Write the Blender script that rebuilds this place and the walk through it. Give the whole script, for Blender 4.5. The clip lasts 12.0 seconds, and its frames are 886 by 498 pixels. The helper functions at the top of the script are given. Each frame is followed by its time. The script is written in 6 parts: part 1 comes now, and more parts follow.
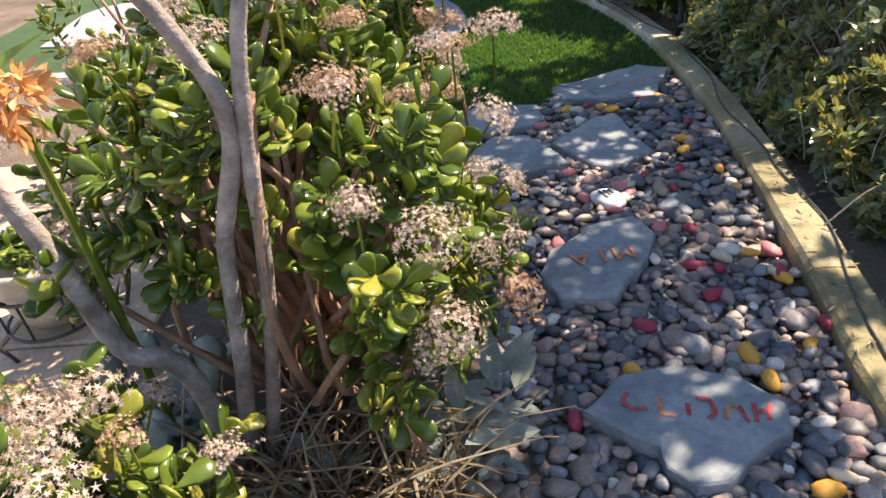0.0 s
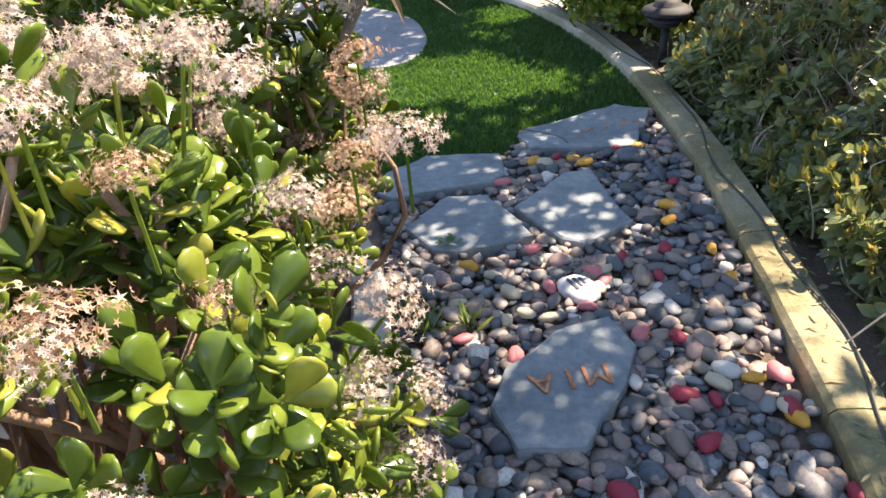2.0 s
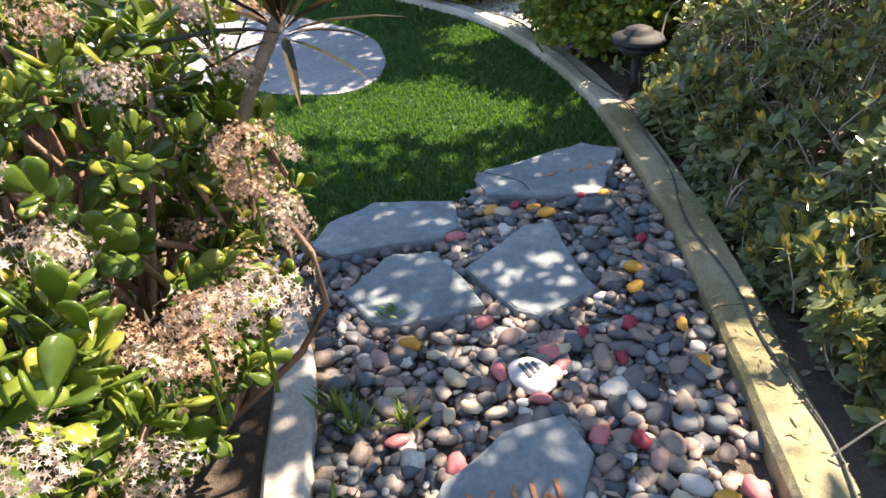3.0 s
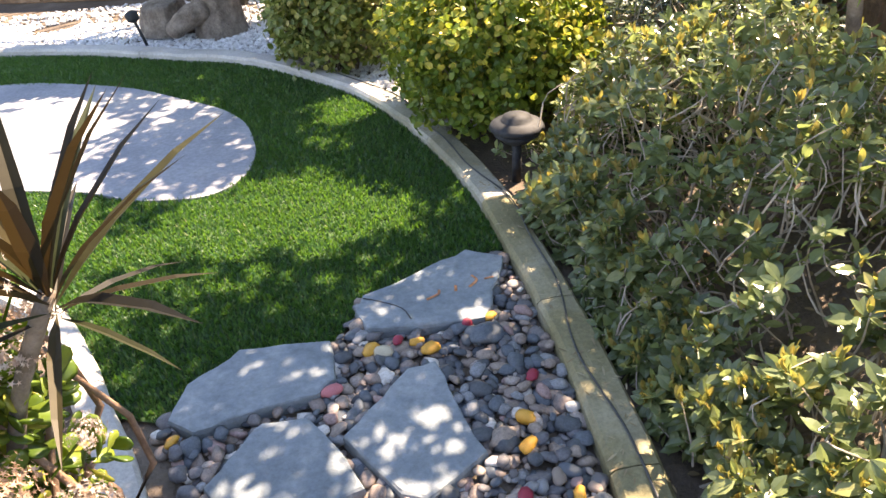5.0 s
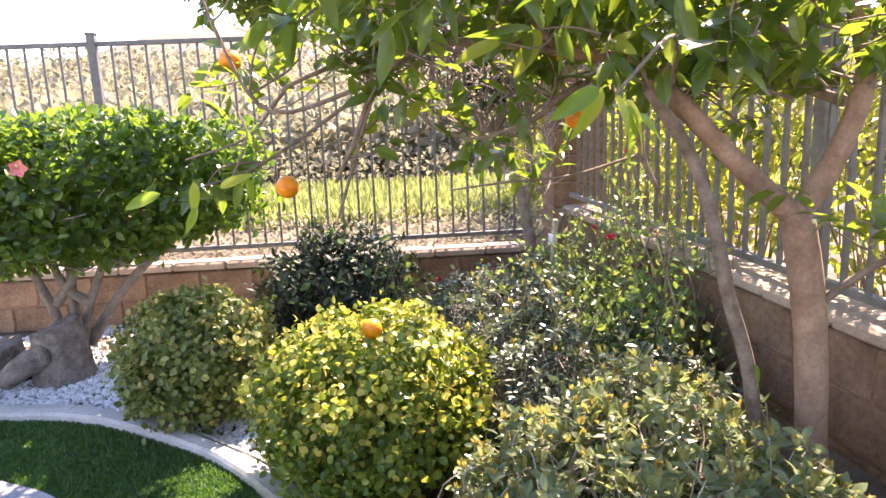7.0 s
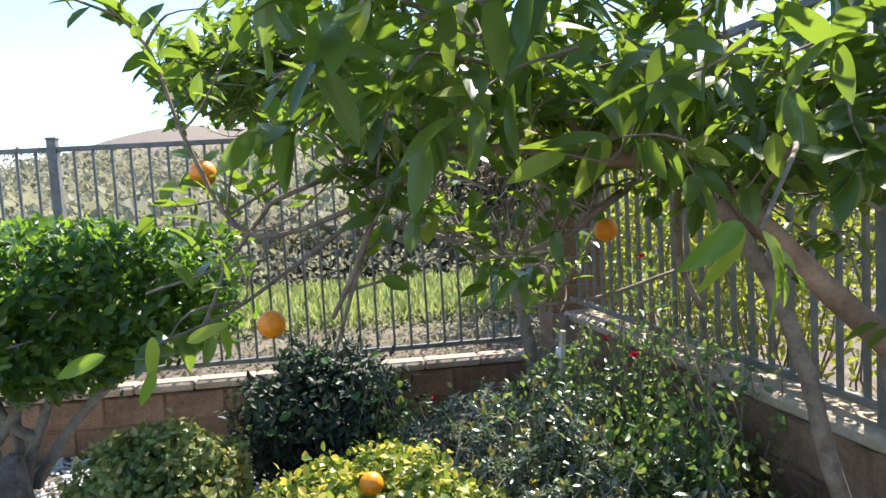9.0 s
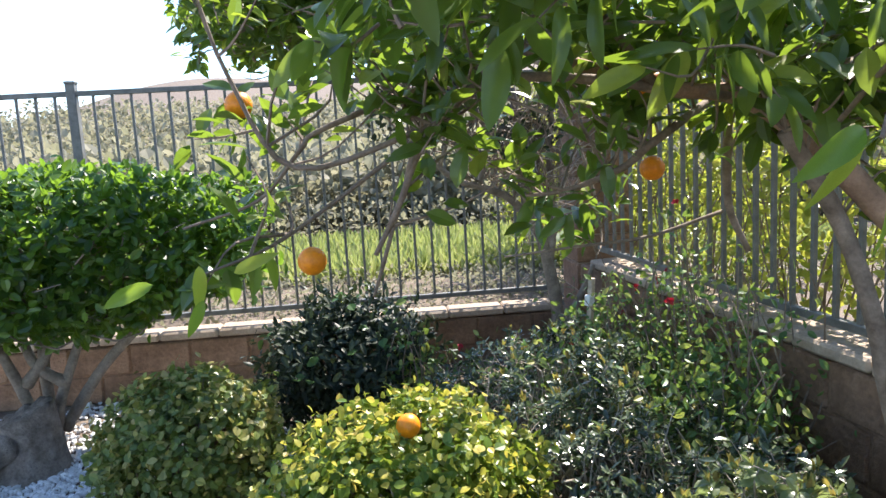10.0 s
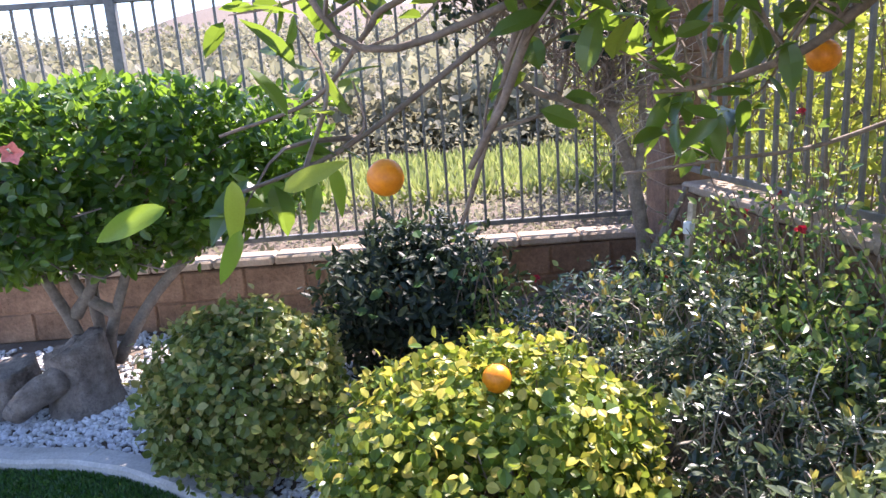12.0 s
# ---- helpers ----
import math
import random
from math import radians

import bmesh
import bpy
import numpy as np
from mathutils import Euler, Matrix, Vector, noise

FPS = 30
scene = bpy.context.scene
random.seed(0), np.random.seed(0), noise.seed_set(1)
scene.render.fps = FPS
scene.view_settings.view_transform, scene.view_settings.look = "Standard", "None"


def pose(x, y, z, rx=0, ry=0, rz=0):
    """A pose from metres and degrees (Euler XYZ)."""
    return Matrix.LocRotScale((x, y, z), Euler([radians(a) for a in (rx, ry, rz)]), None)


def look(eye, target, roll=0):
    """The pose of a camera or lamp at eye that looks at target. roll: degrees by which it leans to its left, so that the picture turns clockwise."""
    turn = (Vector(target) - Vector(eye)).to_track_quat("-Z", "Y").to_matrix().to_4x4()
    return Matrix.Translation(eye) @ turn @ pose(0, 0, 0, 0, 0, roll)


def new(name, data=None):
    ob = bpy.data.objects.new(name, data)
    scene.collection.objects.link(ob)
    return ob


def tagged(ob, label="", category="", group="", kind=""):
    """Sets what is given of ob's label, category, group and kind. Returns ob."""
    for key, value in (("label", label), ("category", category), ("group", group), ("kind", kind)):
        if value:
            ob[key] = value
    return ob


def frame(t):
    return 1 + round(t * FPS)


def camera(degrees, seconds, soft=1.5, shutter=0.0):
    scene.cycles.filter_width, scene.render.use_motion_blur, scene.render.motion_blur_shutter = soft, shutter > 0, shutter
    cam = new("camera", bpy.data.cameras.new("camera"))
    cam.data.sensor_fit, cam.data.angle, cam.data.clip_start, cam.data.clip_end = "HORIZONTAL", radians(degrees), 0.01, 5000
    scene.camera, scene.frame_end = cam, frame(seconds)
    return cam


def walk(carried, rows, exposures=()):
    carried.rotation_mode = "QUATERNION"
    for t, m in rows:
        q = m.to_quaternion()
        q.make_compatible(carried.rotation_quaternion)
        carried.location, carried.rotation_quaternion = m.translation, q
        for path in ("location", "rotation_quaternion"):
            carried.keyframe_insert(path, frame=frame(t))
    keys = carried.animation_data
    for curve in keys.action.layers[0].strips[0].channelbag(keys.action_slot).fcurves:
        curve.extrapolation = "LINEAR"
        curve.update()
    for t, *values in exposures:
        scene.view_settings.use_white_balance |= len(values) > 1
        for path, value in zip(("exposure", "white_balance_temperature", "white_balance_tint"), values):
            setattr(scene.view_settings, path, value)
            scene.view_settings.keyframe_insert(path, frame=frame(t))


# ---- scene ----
LIGHT = [(0, 1.5, 7900, 19), (0.5, 1.8, 7900, 18), (1, 1.95, 8000, 17), (1.5, 1.9, 7900, 17), (2.5, 1.85, 7900, 15), (4.5, 2.3, 8400, 17), (5.5, 2.55, 8600, 26), (6.5, 2.68, 8200, 33), (7, 2.5, 7700, 31), (7.5, 1.8, 6900, 20), (9.5, 1.6, 6400, 10), (10.5, 1.85, 6400, 18), (12, 2.0, 6300, 26)]
cam = camera(63.9, 12.0)
PATH = [
    (0, (0.301, 0.142, 1.124), (0.185, 1.824, 0.049), -6.6),
    (0.5, (0.36, 0.275, 1.131), (0.254, 1.962, 0.062), -6.7),
    (1, (0.378, 0.447, 1.12), (0.3, 2.136, 0.051), -6.0),
    (1.5, (0.374, 0.515, 1.118), (0.314, 2.197, 0.037), -5.4),
    (2, (0.402, 0.623, 1.118), (0.351, 2.299, 0.027), -5.0),
    (2.5, (0.473, 0.773, 1.133), (0.455, 2.449, 0.042), -4.2),
    (4.5, (0.563, 1.172, 1.236), (0.676, 2.817, 0.105), -5.0),
    (5, (0.658, 1.246, 1.349), (0.911, 2.905, 0.261), -4.0),
    (5.5, (0.731, 1.322, 1.405), (1.137, 3.022, 0.432), -3.1),
    (6, (0.721, 1.455, 1.45), (1.304, 3.186, 0.635), -2.5),
    (6.5, (0.71, 1.575, 1.52), (1.414, 3.337, 0.888), -2.7),
    (7, (0.746, 1.687, 1.589), (1.44, 3.518, 1.183), -2.4),
    (7.5, (0.809, 1.845, 1.652), (1.5, 3.709, 1.439), -2.4),
    (9.5, (0.759, 2.154, 1.657), (1.562, 3.979, 1.498), -3.6),
    (10, (0.731, 2.206, 1.606), (1.477, 4.04, 1.325), -3.3),
    (10.5, (0.751, 2.344, 1.572), (1.422, 4.191, 1.2), -3.6),
    (11, (0.822, 2.474, 1.546), (1.427, 4.331, 1.116), -3.7),
    (11.5, (0.826, 2.547, 1.529), (1.398, 4.406, 1.062), -3.9),
    (12, (0.779, 2.636, 1.53), (1.361, 4.489, 1.052), -4.1),
]
walk(cam, [(t, look(eye, target, roll)) for t, eye, target, roll in PATH], LIGHT)

# ---- world and sun ----
SUN_TO = Vector((0.66, 0.48, 1.05)).normalized()
world = bpy.data.worlds.new("sky")
scene.world = world
world.use_nodes = True
wn = world.node_tree.nodes
sky = wn.new("ShaderNodeTexSky")
sky.sky_type, sky.sun_disc = "NISHITA", False
sky.sun_elevation = math.asin(SUN_TO.z)
sky.sun_rotation = math.atan2(SUN_TO.x, SUN_TO.y)
sky.air_density, sky.dust_density, sky.ozone_density = 1.0, 0.05, 2.0
sky.altitude = 1200
world.node_tree.links.new(sky.outputs[0], wn["Background"].inputs[0])
wn["Background"].inputs[1].default_value = 0.13
sun = new("sun", bpy.data.lights.new("sun", "SUN"))
sun.data.energy, sun.data.angle, sun.data.color = 4.7, radians(0.55), (1.0, 0.93, 0.82)
sun.matrix_world = look(SUN_TO * 30, (0, 0, 0))


# ---- materials ----
def material(name):
    m = bpy.data.materials.new(name)
    m.use_nodes = True
    t = m.node_tree
    return m, t, t.nodes["Principled BSDF"]


def ramp(t, source, stops, mode="LINEAR"):
    r = t.nodes.new("ShaderNodeValToRGB")
    r.color_ramp.interpolation = mode
    e = r.color_ramp.elements
    while len(e) < len(stops):
        e.new(0.5)
    for k, (p, c) in enumerate(stops):
        e[k].position, e[k].color = p, (*c, 1)
    t.links.new(source, r.inputs[0])
    return r.outputs[0]


def coords(t, kind="Object"):
    return t.nodes.new("ShaderNodeTexCoord").outputs[kind]


def noise_of(t, scale, detail=4, rough=0.6, vec=None, out="Fac"):
    n = t.nodes.new("ShaderNodeTexNoise")
    n.inputs["Scale"].default_value, n.inputs["Detail"].default_value, n.inputs["Roughness"].default_value = scale, detail, rough
    t.links.new(vec if vec else coords(t), n.inputs["Vector"])
    return n.outputs[out]


def mixed(t, a, b, fac, mode="MIX"):
    m = t.nodes.new("ShaderNodeMix")
    m.data_type, m.blend_type = "RGBA", mode
    for sock, v in ((m.inputs["Factor"], fac), (m.inputs["A"], a), (m.inputs["B"], b)):
        if isinstance(v, (int, float)):
            sock.default_value = v
        elif isinstance(v, tuple):
            sock.default_value = (*v, 1)
        else:
            t.links.new(v, sock)
    return m.outputs["Result"]


def bump(t, bsdf, height, strength=0.4, dist=0.01):
    b = t.nodes.new("ShaderNodeBump")
    b.inputs["Strength"].default_value, b.inputs["Distance"].default_value = strength, dist
    t.links.new(height, b.inputs["Height"])
    t.links.new(b.outputs[0], bsdf.inputs["Normal"])


def rough_mat(name, stops, scale, grain=60, rough=0.85, relief=0.4, dist=0.006, grain_mix=0.35, metal=0.0, kind="Object"):
    """Two scales of noise: large stains through a ramp, fine grain over it, with relief."""
    m, t, b = material(name)
    v = coords(t, kind)
    base = ramp(t, noise_of(t, scale, 5, 0.6, v), stops)
    fine = noise_of(t, grain, 4, 0.7, v)
    col = mixed(t, base, ramp(t, fine, [(0.3, (0.25, 0.25, 0.25)), (0.7, (0.85, 0.85, 0.85))]), grain_mix, "OVERLAY")
    t.links.new(col, b.inputs["Base Color"])
    b.inputs["Roughness"].default_value, b.inputs["Metallic"].default_value = rough, metal
    bump(t, b, fine, relief, dist)
    return m


def leaf_mat(name, stops, through_light=0.35, rough=0.42, glow=(0.30, 0.50, 0.04), per_object=False, spec=0.4):
    """Leaves: colour varies leaf by leaf, and light shines through the blade."""
    m, t, b = material(name)
    if per_object:
        rnd = t.nodes.new("ShaderNodeObjectInfo").outputs["Random"]
    else:
        rnd = t.nodes.new("ShaderNodeNewGeometry").outputs["Random Per Island"]
    base = ramp(t, rnd, stops)
    col = mixed(t, base, ramp(t, noise_of(t, 55, 3), [(0.3, (0.55, 0.55, 0.55)), (0.7, (1.0, 1.0, 1.0))]), 0.6, "MULTIPLY")
    t.links.new(col, b.inputs["Base Color"])
    b.inputs["Roughness"].default_value = rough
    b.inputs["Specular IOR Level"].default_value = spec
    tr = t.nodes.new("ShaderNodeBsdfTranslucent")
    t.links.new(mixed(t, base, glow, 0.55), tr.inputs[0])
    mx = t.nodes.new("ShaderNodeMixShader")
    mx.inputs[0].default_value = through_light
    out = t.nodes["Material Output"]
    t.links.new(b.outputs[0], mx.inputs[1])
    t.links.new(tr.outputs[0], mx.inputs[2])
    t.links.new(mx.outputs[0], out.inputs[0])
    return m


def stone_mat(name, per_object):
    """River pebbles: each its own grey, blue, brown, tan or white, speckled."""
    m, t, b = material(name)
    if per_object:
        rnd = t.nodes.new("ShaderNodeObjectInfo").outputs["Random"]
    else:
        rnd = t.nodes.new("ShaderNodeNewGeometry").outputs["Random Per Island"]
    base = ramp(t, rnd, [(0, (0.07, 0.08, 0.09)), (0.12, (0.12, 0.12, 0.13)), (0.24, (0.09, 0.11, 0.13)), (0.34, (0.23, 0.18, 0.155)),
                         (0.52, (0.15, 0.14, 0.14)), (0.62, (0.28, 0.22, 0.18)), (0.72, (0.22, 0.23, 0.24)), (0.82, (0.36, 0.30, 0.26)),
                         (0.88, (0.32, 0.21, 0.19)), (0.94, (0.58, 0.54, 0.49))], "CONSTANT")
    fine = noise_of(t, 130, 4, 0.75)
    col = mixed(t, base, ramp(t, fine, [(0.3, (0.15, 0.15, 0.15)), (0.7, (0.9, 0.9, 0.9))]), 0.5, "OVERLAY")
    t.links.new(col, b.inputs["Base Color"])
    b.inputs["Roughness"].default_value = 0.55
    bump(t, b, fine, 0.25, 0.003)
    return m


def plain(name, color, rough=0.6, var=0.12, scale=30, metal=0.0):
    lo = tuple(c * (1 - var * 2.2) for c in color)
    hi = tuple(min(1, c * (1 + var)) for c in color)
    return rough_mat(name, [(0.3, lo), (0.7, hi)], scale, 140, rough, 0.2, 0.003, 0.25, metal)


SOIL = rough_mat("garden_soil", [(0.3, (0.075, 0.055, 0.042)), (0.55, (0.15, 0.115, 0.085)), (0.75, (0.22, 0.175, 0.135))], 3.0, 70, 0.95, 0.9, 0.012)
PEB_ONE = stone_mat("river_pebble_single", True)
PEB_ALL = stone_mat("river_pebble", False)
WHITE_GRAVEL = None
SLATE = rough_mat("slate", [(0.28, (0.13, 0.16, 0.18)), (0.5, (0.20, 0.235, 0.255)), (0.72, (0.29, 0.32, 0.33))], 7, 45, 0.7, 0.55, 0.006)
KERB = rough_mat("kerb_concrete", [(0.3, (0.14, 0.125, 0.06)), (0.5, (0.25, 0.22, 0.12)), (0.7, (0.38, 0.345, 0.25))], 2.6, 90, 0.9, 0.7, 0.006)
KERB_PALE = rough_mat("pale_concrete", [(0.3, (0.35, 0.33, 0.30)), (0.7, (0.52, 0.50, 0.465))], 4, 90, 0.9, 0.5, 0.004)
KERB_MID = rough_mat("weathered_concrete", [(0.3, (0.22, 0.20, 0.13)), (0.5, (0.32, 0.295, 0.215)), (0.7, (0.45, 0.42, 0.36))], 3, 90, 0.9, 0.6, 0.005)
PATIO = rough_mat("patio_stone", [(0.3, (0.19, 0.20, 0.22)), (0.55, (0.27, 0.275, 0.29)), (0.75, (0.36, 0.345, 0.32))], 2.6, 50, 0.8, 0.35, 0.005)
PAVER = rough_mat("tan_paver", [(0.3, (0.38, 0.27, 0.18)), (0.7, (0.55, 0.41, 0.29))], 4, 60, 0.85, 0.4, 0.004)
BLOCK = rough_mat("slump_block", [(0.3, (0.16, 0.09, 0.052)), (0.55, (0.25, 0.148, 0.09)), (0.75, (0.35, 0.22, 0.14))], 5, 40, 0.92, 1.0, 0.014)
CAPSTONE = rough_mat("wall_cap_stone", [(0.3, (0.30, 0.22, 0.155)), (0.7, (0.45, 0.355, 0.27))], 5, 60, 0.9, 0.7, 0.008)
IRON = plain("painted_iron", (0.055, 0.058, 0.055), 0.45, 0.25, 18)
FENCE_PAINT = plain("fence_paint", (0.16, 0.155, 0.14), 0.5, 0.2, 14)
LAMP_METAL = plain("weathered_black_metal", (0.024, 0.027, 0.032), 0.72, 0.35, 25)
BARK_GREY = rough_mat("grey_bark", [(0.3, (0.16, 0.13, 0.11)), (0.5, (0.30, 0.26, 0.23)), (0.7, (0.46, 0.41, 0.37))], 18, 90, 0.85, 0.8, 0.006)
BARK_BROWN = rough_mat("hibiscus_bark", [(0.3, (0.13, 0.10, 0.075)), (0.7, (0.32, 0.26, 0.20))], 14, 80, 0.85, 0.7, 0.006)
BARK_TAN = rough_mat("citrus_bark", [(0.3, (0.20, 0.115, 0.072)), (0.7, (0.39, 0.25, 0.17))], 12, 80, 0.85, 0.7, 0.006)
TWIG = rough_mat("twig_bark", [(0.3, (0.12, 0.085, 0.06)), (0.7, (0.29, 0.22, 0.17))], 20, 120, 0.85, 0.4, 0.003)
PALE_TWIG = rough_mat("pale_hedge_twig", [(0.3, (0.26, 0.21, 0.16)), (0.7, (0.52, 0.45, 0.37))], 20, 120, 0.8, 0.4, 0.003)
STUMP = rough_mat("weathered_wood", [(0.3, (0.13, 0.10, 0.08)), (0.55, (0.27, 0.22, 0.18)), (0.75, (0.40, 0.335, 0.28))], 16, 70, 0.9, 1.0, 0.02)
TURF_BASE = rough_mat("turf_backing", [(0.3, (0.018, 0.045, 0.014)), (0.7, (0.035, 0.085, 0.022))], 6, 200, 0.95, 0.6, 0.006)
TURF = leaf_mat("turf_blade", [(0, (0.018, 0.07, 0.022)), (0.5, (0.032, 0.11, 0.028)), (0.85, (0.065, 0.16, 0.04)), (1, (0.16, 0.19, 0.08))], 0.32, 0.42, (0.22, 0.50, 0.04), spec=0.5)
JADE = leaf_mat("jade_leaf", [(0, (0.06, 0.11, 0.018)), (0.5, (0.125, 0.20, 0.03)), (0.85, (0.24, 0.31, 0.05)), (1, (0.40, 0.38, 0.07))], 0.30, 0.26, (0.34, 0.50, 0.05), spec=0.5)
PETAL = leaf_mat("jade_petal", [(0, (0.46, 0.33, 0.27)), (0.5, (0.60, 0.48, 0.40)), (1, (0.72, 0.64, 0.56))], 0.3, 0.7, (0.75, 0.60, 0.50))
PETAL_DRY = leaf_mat("dried_petal", [(0, (0.36, 0.21, 0.13)), (0.5, (0.54, 0.36, 0.25)), (1, (0.68, 0.51, 0.39))], 0.3, 0.8, (0.62, 0.42, 0.28))
HEDGE = leaf_mat("hedge_leaf", [(0, (0.10, 0.14, 0.07)), (0.5, (0.185, 0.24, 0.115)), (0.85, (0.245, 0.305, 0.14)), (1, (0.39, 0.37, 0.145))], 0.42, 0.26, (0.36, 0.44, 0.11), spec=0.65)
# dark grey-green: the low shrubs' shade is put into the leaf colour
DUSKY = leaf_mat("shaded_shrub_leaf", [(0, (0.035, 0.055, 0.035)), (0.6, (0.07, 0.10, 0.06)), (1, (0.16, 0.20, 0.11))], 0.26, 0.24, (0.18, 0.27, 0.09), spec=0.7)
HEDGE_TIP = leaf_mat("hedge_new_growth", [(0, (0.32, 0.22, 0.07)), (0.5, (0.38, 0.33, 0.10)), (1, (0.25, 0.32, 0.09))], 0.35, 0.5, (0.55, 0.45, 0.08))
GOLD = leaf_mat("golden_bush_leaf", [(0, (0.055, 0.115, 0.02)), (0.45, (0.12, 0.20, 0.03)), (0.8, (0.24, 0.30, 0.05)), (1, (0.50, 0.45, 0.08))], 0.3, 0.34, (0.50, 0.60, 0.06))
# brighter yellow upper leaves: sunlight on the bush top, put into the colour
GOLD_LIT_TIP = leaf_mat("sunlit_golden_tip", [(0, (0.32, 0.36, 0.06)), (0.6, (0.52, 0.47, 0.08)), (1, (0.70, 0.52, 0.12))], 0.35, 0.4, (0.72, 0.66, 0.08))
VARIE = leaf_mat("round_bush_leaf", [(0, (0.07, 0.12, 0.03)), (0.5, (0.16, 0.215, 0.05)), (0.85, (0.27, 0.295, 0.085)), (1, (0.42, 0.38, 0.13))], 0.28, 0.36, (0.42, 0.46, 0.08))
VARIE_TIP = leaf_mat("round_bush_tip", [(0, (0.24, 0.25, 0.07)), (1, (0.42, 0.34, 0.12))], 0.3, 0.4, (0.55, 0.5, 0.1))
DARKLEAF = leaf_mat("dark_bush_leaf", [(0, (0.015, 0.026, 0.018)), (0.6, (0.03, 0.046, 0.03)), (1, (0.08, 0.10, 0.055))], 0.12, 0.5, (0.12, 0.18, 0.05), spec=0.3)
HIBISCUS = leaf_mat("hibiscus_leaf", [(0, (0.022, 0.06, 0.018)), (0.5, (0.045, 0.115, 0.024)), (1, (0.17, 0.28, 0.04))], 0.42, 0.3, (0.36, 0.60, 0.04), spec=0.55)
CITRUS = leaf_mat("citrus_leaf", [(0, (0.04, 0.08, 0.022)), (0.55, (0.075, 0.135, 0.03)), (0.88, (0.14, 0.20, 0.035)), (1, (0.38, 0.42, 0.06))], 0.40, 0.30, (0.40, 0.58, 0.04), spec=0.55)
# brighter citrus green that paints in backlight; strap leaves use it too
CITRUS_BRIGHT = leaf_mat("bright_citrus_leaf", [(0, (0.09, 0.19, 0.03)), (0.5, (0.20, 0.32, 0.04)), (1, (0.44, 0.46, 0.06))], 0.42, 0.32, (0.50, 0.68, 0.05), per_object=True)
ROSE = leaf_mat("rose_leaf", [(0, (0.05, 0.12, 0.04)), (0.6, (0.10, 0.20, 0.06)), (1, (0.40, 0.38, 0.10))], 0.3, 0.4, (0.4, 0.55, 0.08))
YELLOWLEAF = leaf_mat("outside_shrub_leaf", [(0, (0.15, 0.22, 0.04)), (0.5, (0.27, 0.32, 0.06)), (1, (0.48, 0.42, 0.10))], 0.40, 0.45, (0.65, 0.70, 0.08))
DRYGRASS = leaf_mat("dry_grass_blade", [(0, (0.22, 0.16, 0.09)), (0.6, (0.40, 0.31, 0.19)), (1, (0.52, 0.45, 0.32))], 0.25, 0.7, (0.6, 0.48, 0.25))
DUSTY = leaf_mat("grey_succulent_leaf", [(0, (0.16, 0.22, 0.19)), (1, (0.36, 0.42, 0.37))], 0.12, 0.6, (0.4, 0.5, 0.35))
MEADOW = leaf_mat("meadow_grass", [(0, (0.20, 0.27, 0.07)), (0.6, (0.33, 0.38, 0.13)), (1, (0.46, 0.44, 0.22))], 0.35, 0.6, (0.5, 0.56, 0.16))
BRUSH = leaf_mat("dry_brush_leaf", [(0, (0.15, 0.15, 0.095)), (0.5, (0.26, 0.25, 0.17)), (1, (0.40, 0.37, 0.28))], 0.45, 0.8, (0.32, 0.31, 0.18))
CORDY = leaf_mat("cordyline_leaf", [(0, (0.012, 0.011, 0.007)), (0.45, (0.026, 0.020, 0.009)), (0.75, (0.030, 0.042, 0.016)), (1, (0.055, 0.030, 0.013))], 0.10, 0.5, (0.20, 0.11, 0.03), per_object=True, spec=0.2)
PEEL = plain("orange_peel", (0.95, 0.28, 0.008), 0.42, 0.10, 35)
RED_FLOWER = plain("red_petal", (0.55, 0.03, 0.06), 0.5, 0.2, 40)
PINK_FLOWER = plain("coral_petal", (0.80, 0.24, 0.20), 0.5, 0.15, 40)
ORANGE_FLOWER = leaf_mat("orange_petal", [(0, (0.62, 0.24, 0.08)), (0.6, (0.80, 0.42, 0.18)), (1, (0.85, 0.60, 0.36))], 0.35, 0.6, (0.9, 0.5, 0.15))
PAINT_ORANGE = plain("orange_letter_paint", (0.62, 0.24, 0.10), 0.6, 0.3, 60)
PAINT_RED = plain("red_letter_paint", (0.50, 0.07, 0.07), 0.6, 0.3, 60)
PEB_ORANGE = plain("orange_painted_pebble", (0.75, 0.36, 0.05), 0.5, 0.2, 40)
PEB_RED = plain("crimson_painted_pebble", (0.38, 0.03, 0.06), 0.5, 0.25, 40)
PEB_PINK = plain("pink_painted_pebble", (0.66, 0.20, 0.21), 0.5, 0.25, 40)
PEB_CREAM = plain("cream_pebble", (0.58, 0.50, 0.36), 0.6, 0.2, 40)
WHITE_STONE = plain("white_marker_stone", (0.62, 0.63, 0.66), 0.6, 0.2, 30)
INK = plain("dark_ink", (0.08, 0.08, 0.09), 0.7, 0.2, 60)
GROOVE = plain("dark_crack", (0.05, 0.05, 0.05), 0.95, 0.2, 60)
CREAM_POT = plain("cream_ceramic", (0.55, 0.50, 0.40), 0.4, 0.15, 12)
WOOD_STAKE = plain("pale_stake_wood", (0.50, 0.40, 0.30), 0.8, 0.2, 25)
TAPE_GREEN = plain("green_tie_tape", (0.02, 0.25, 0.18), 0.5, 0.1, 30)
WHITE_TIE = plain("white_tie_tape", (0.75, 0.74, 0.72), 0.6, 0.1, 30)


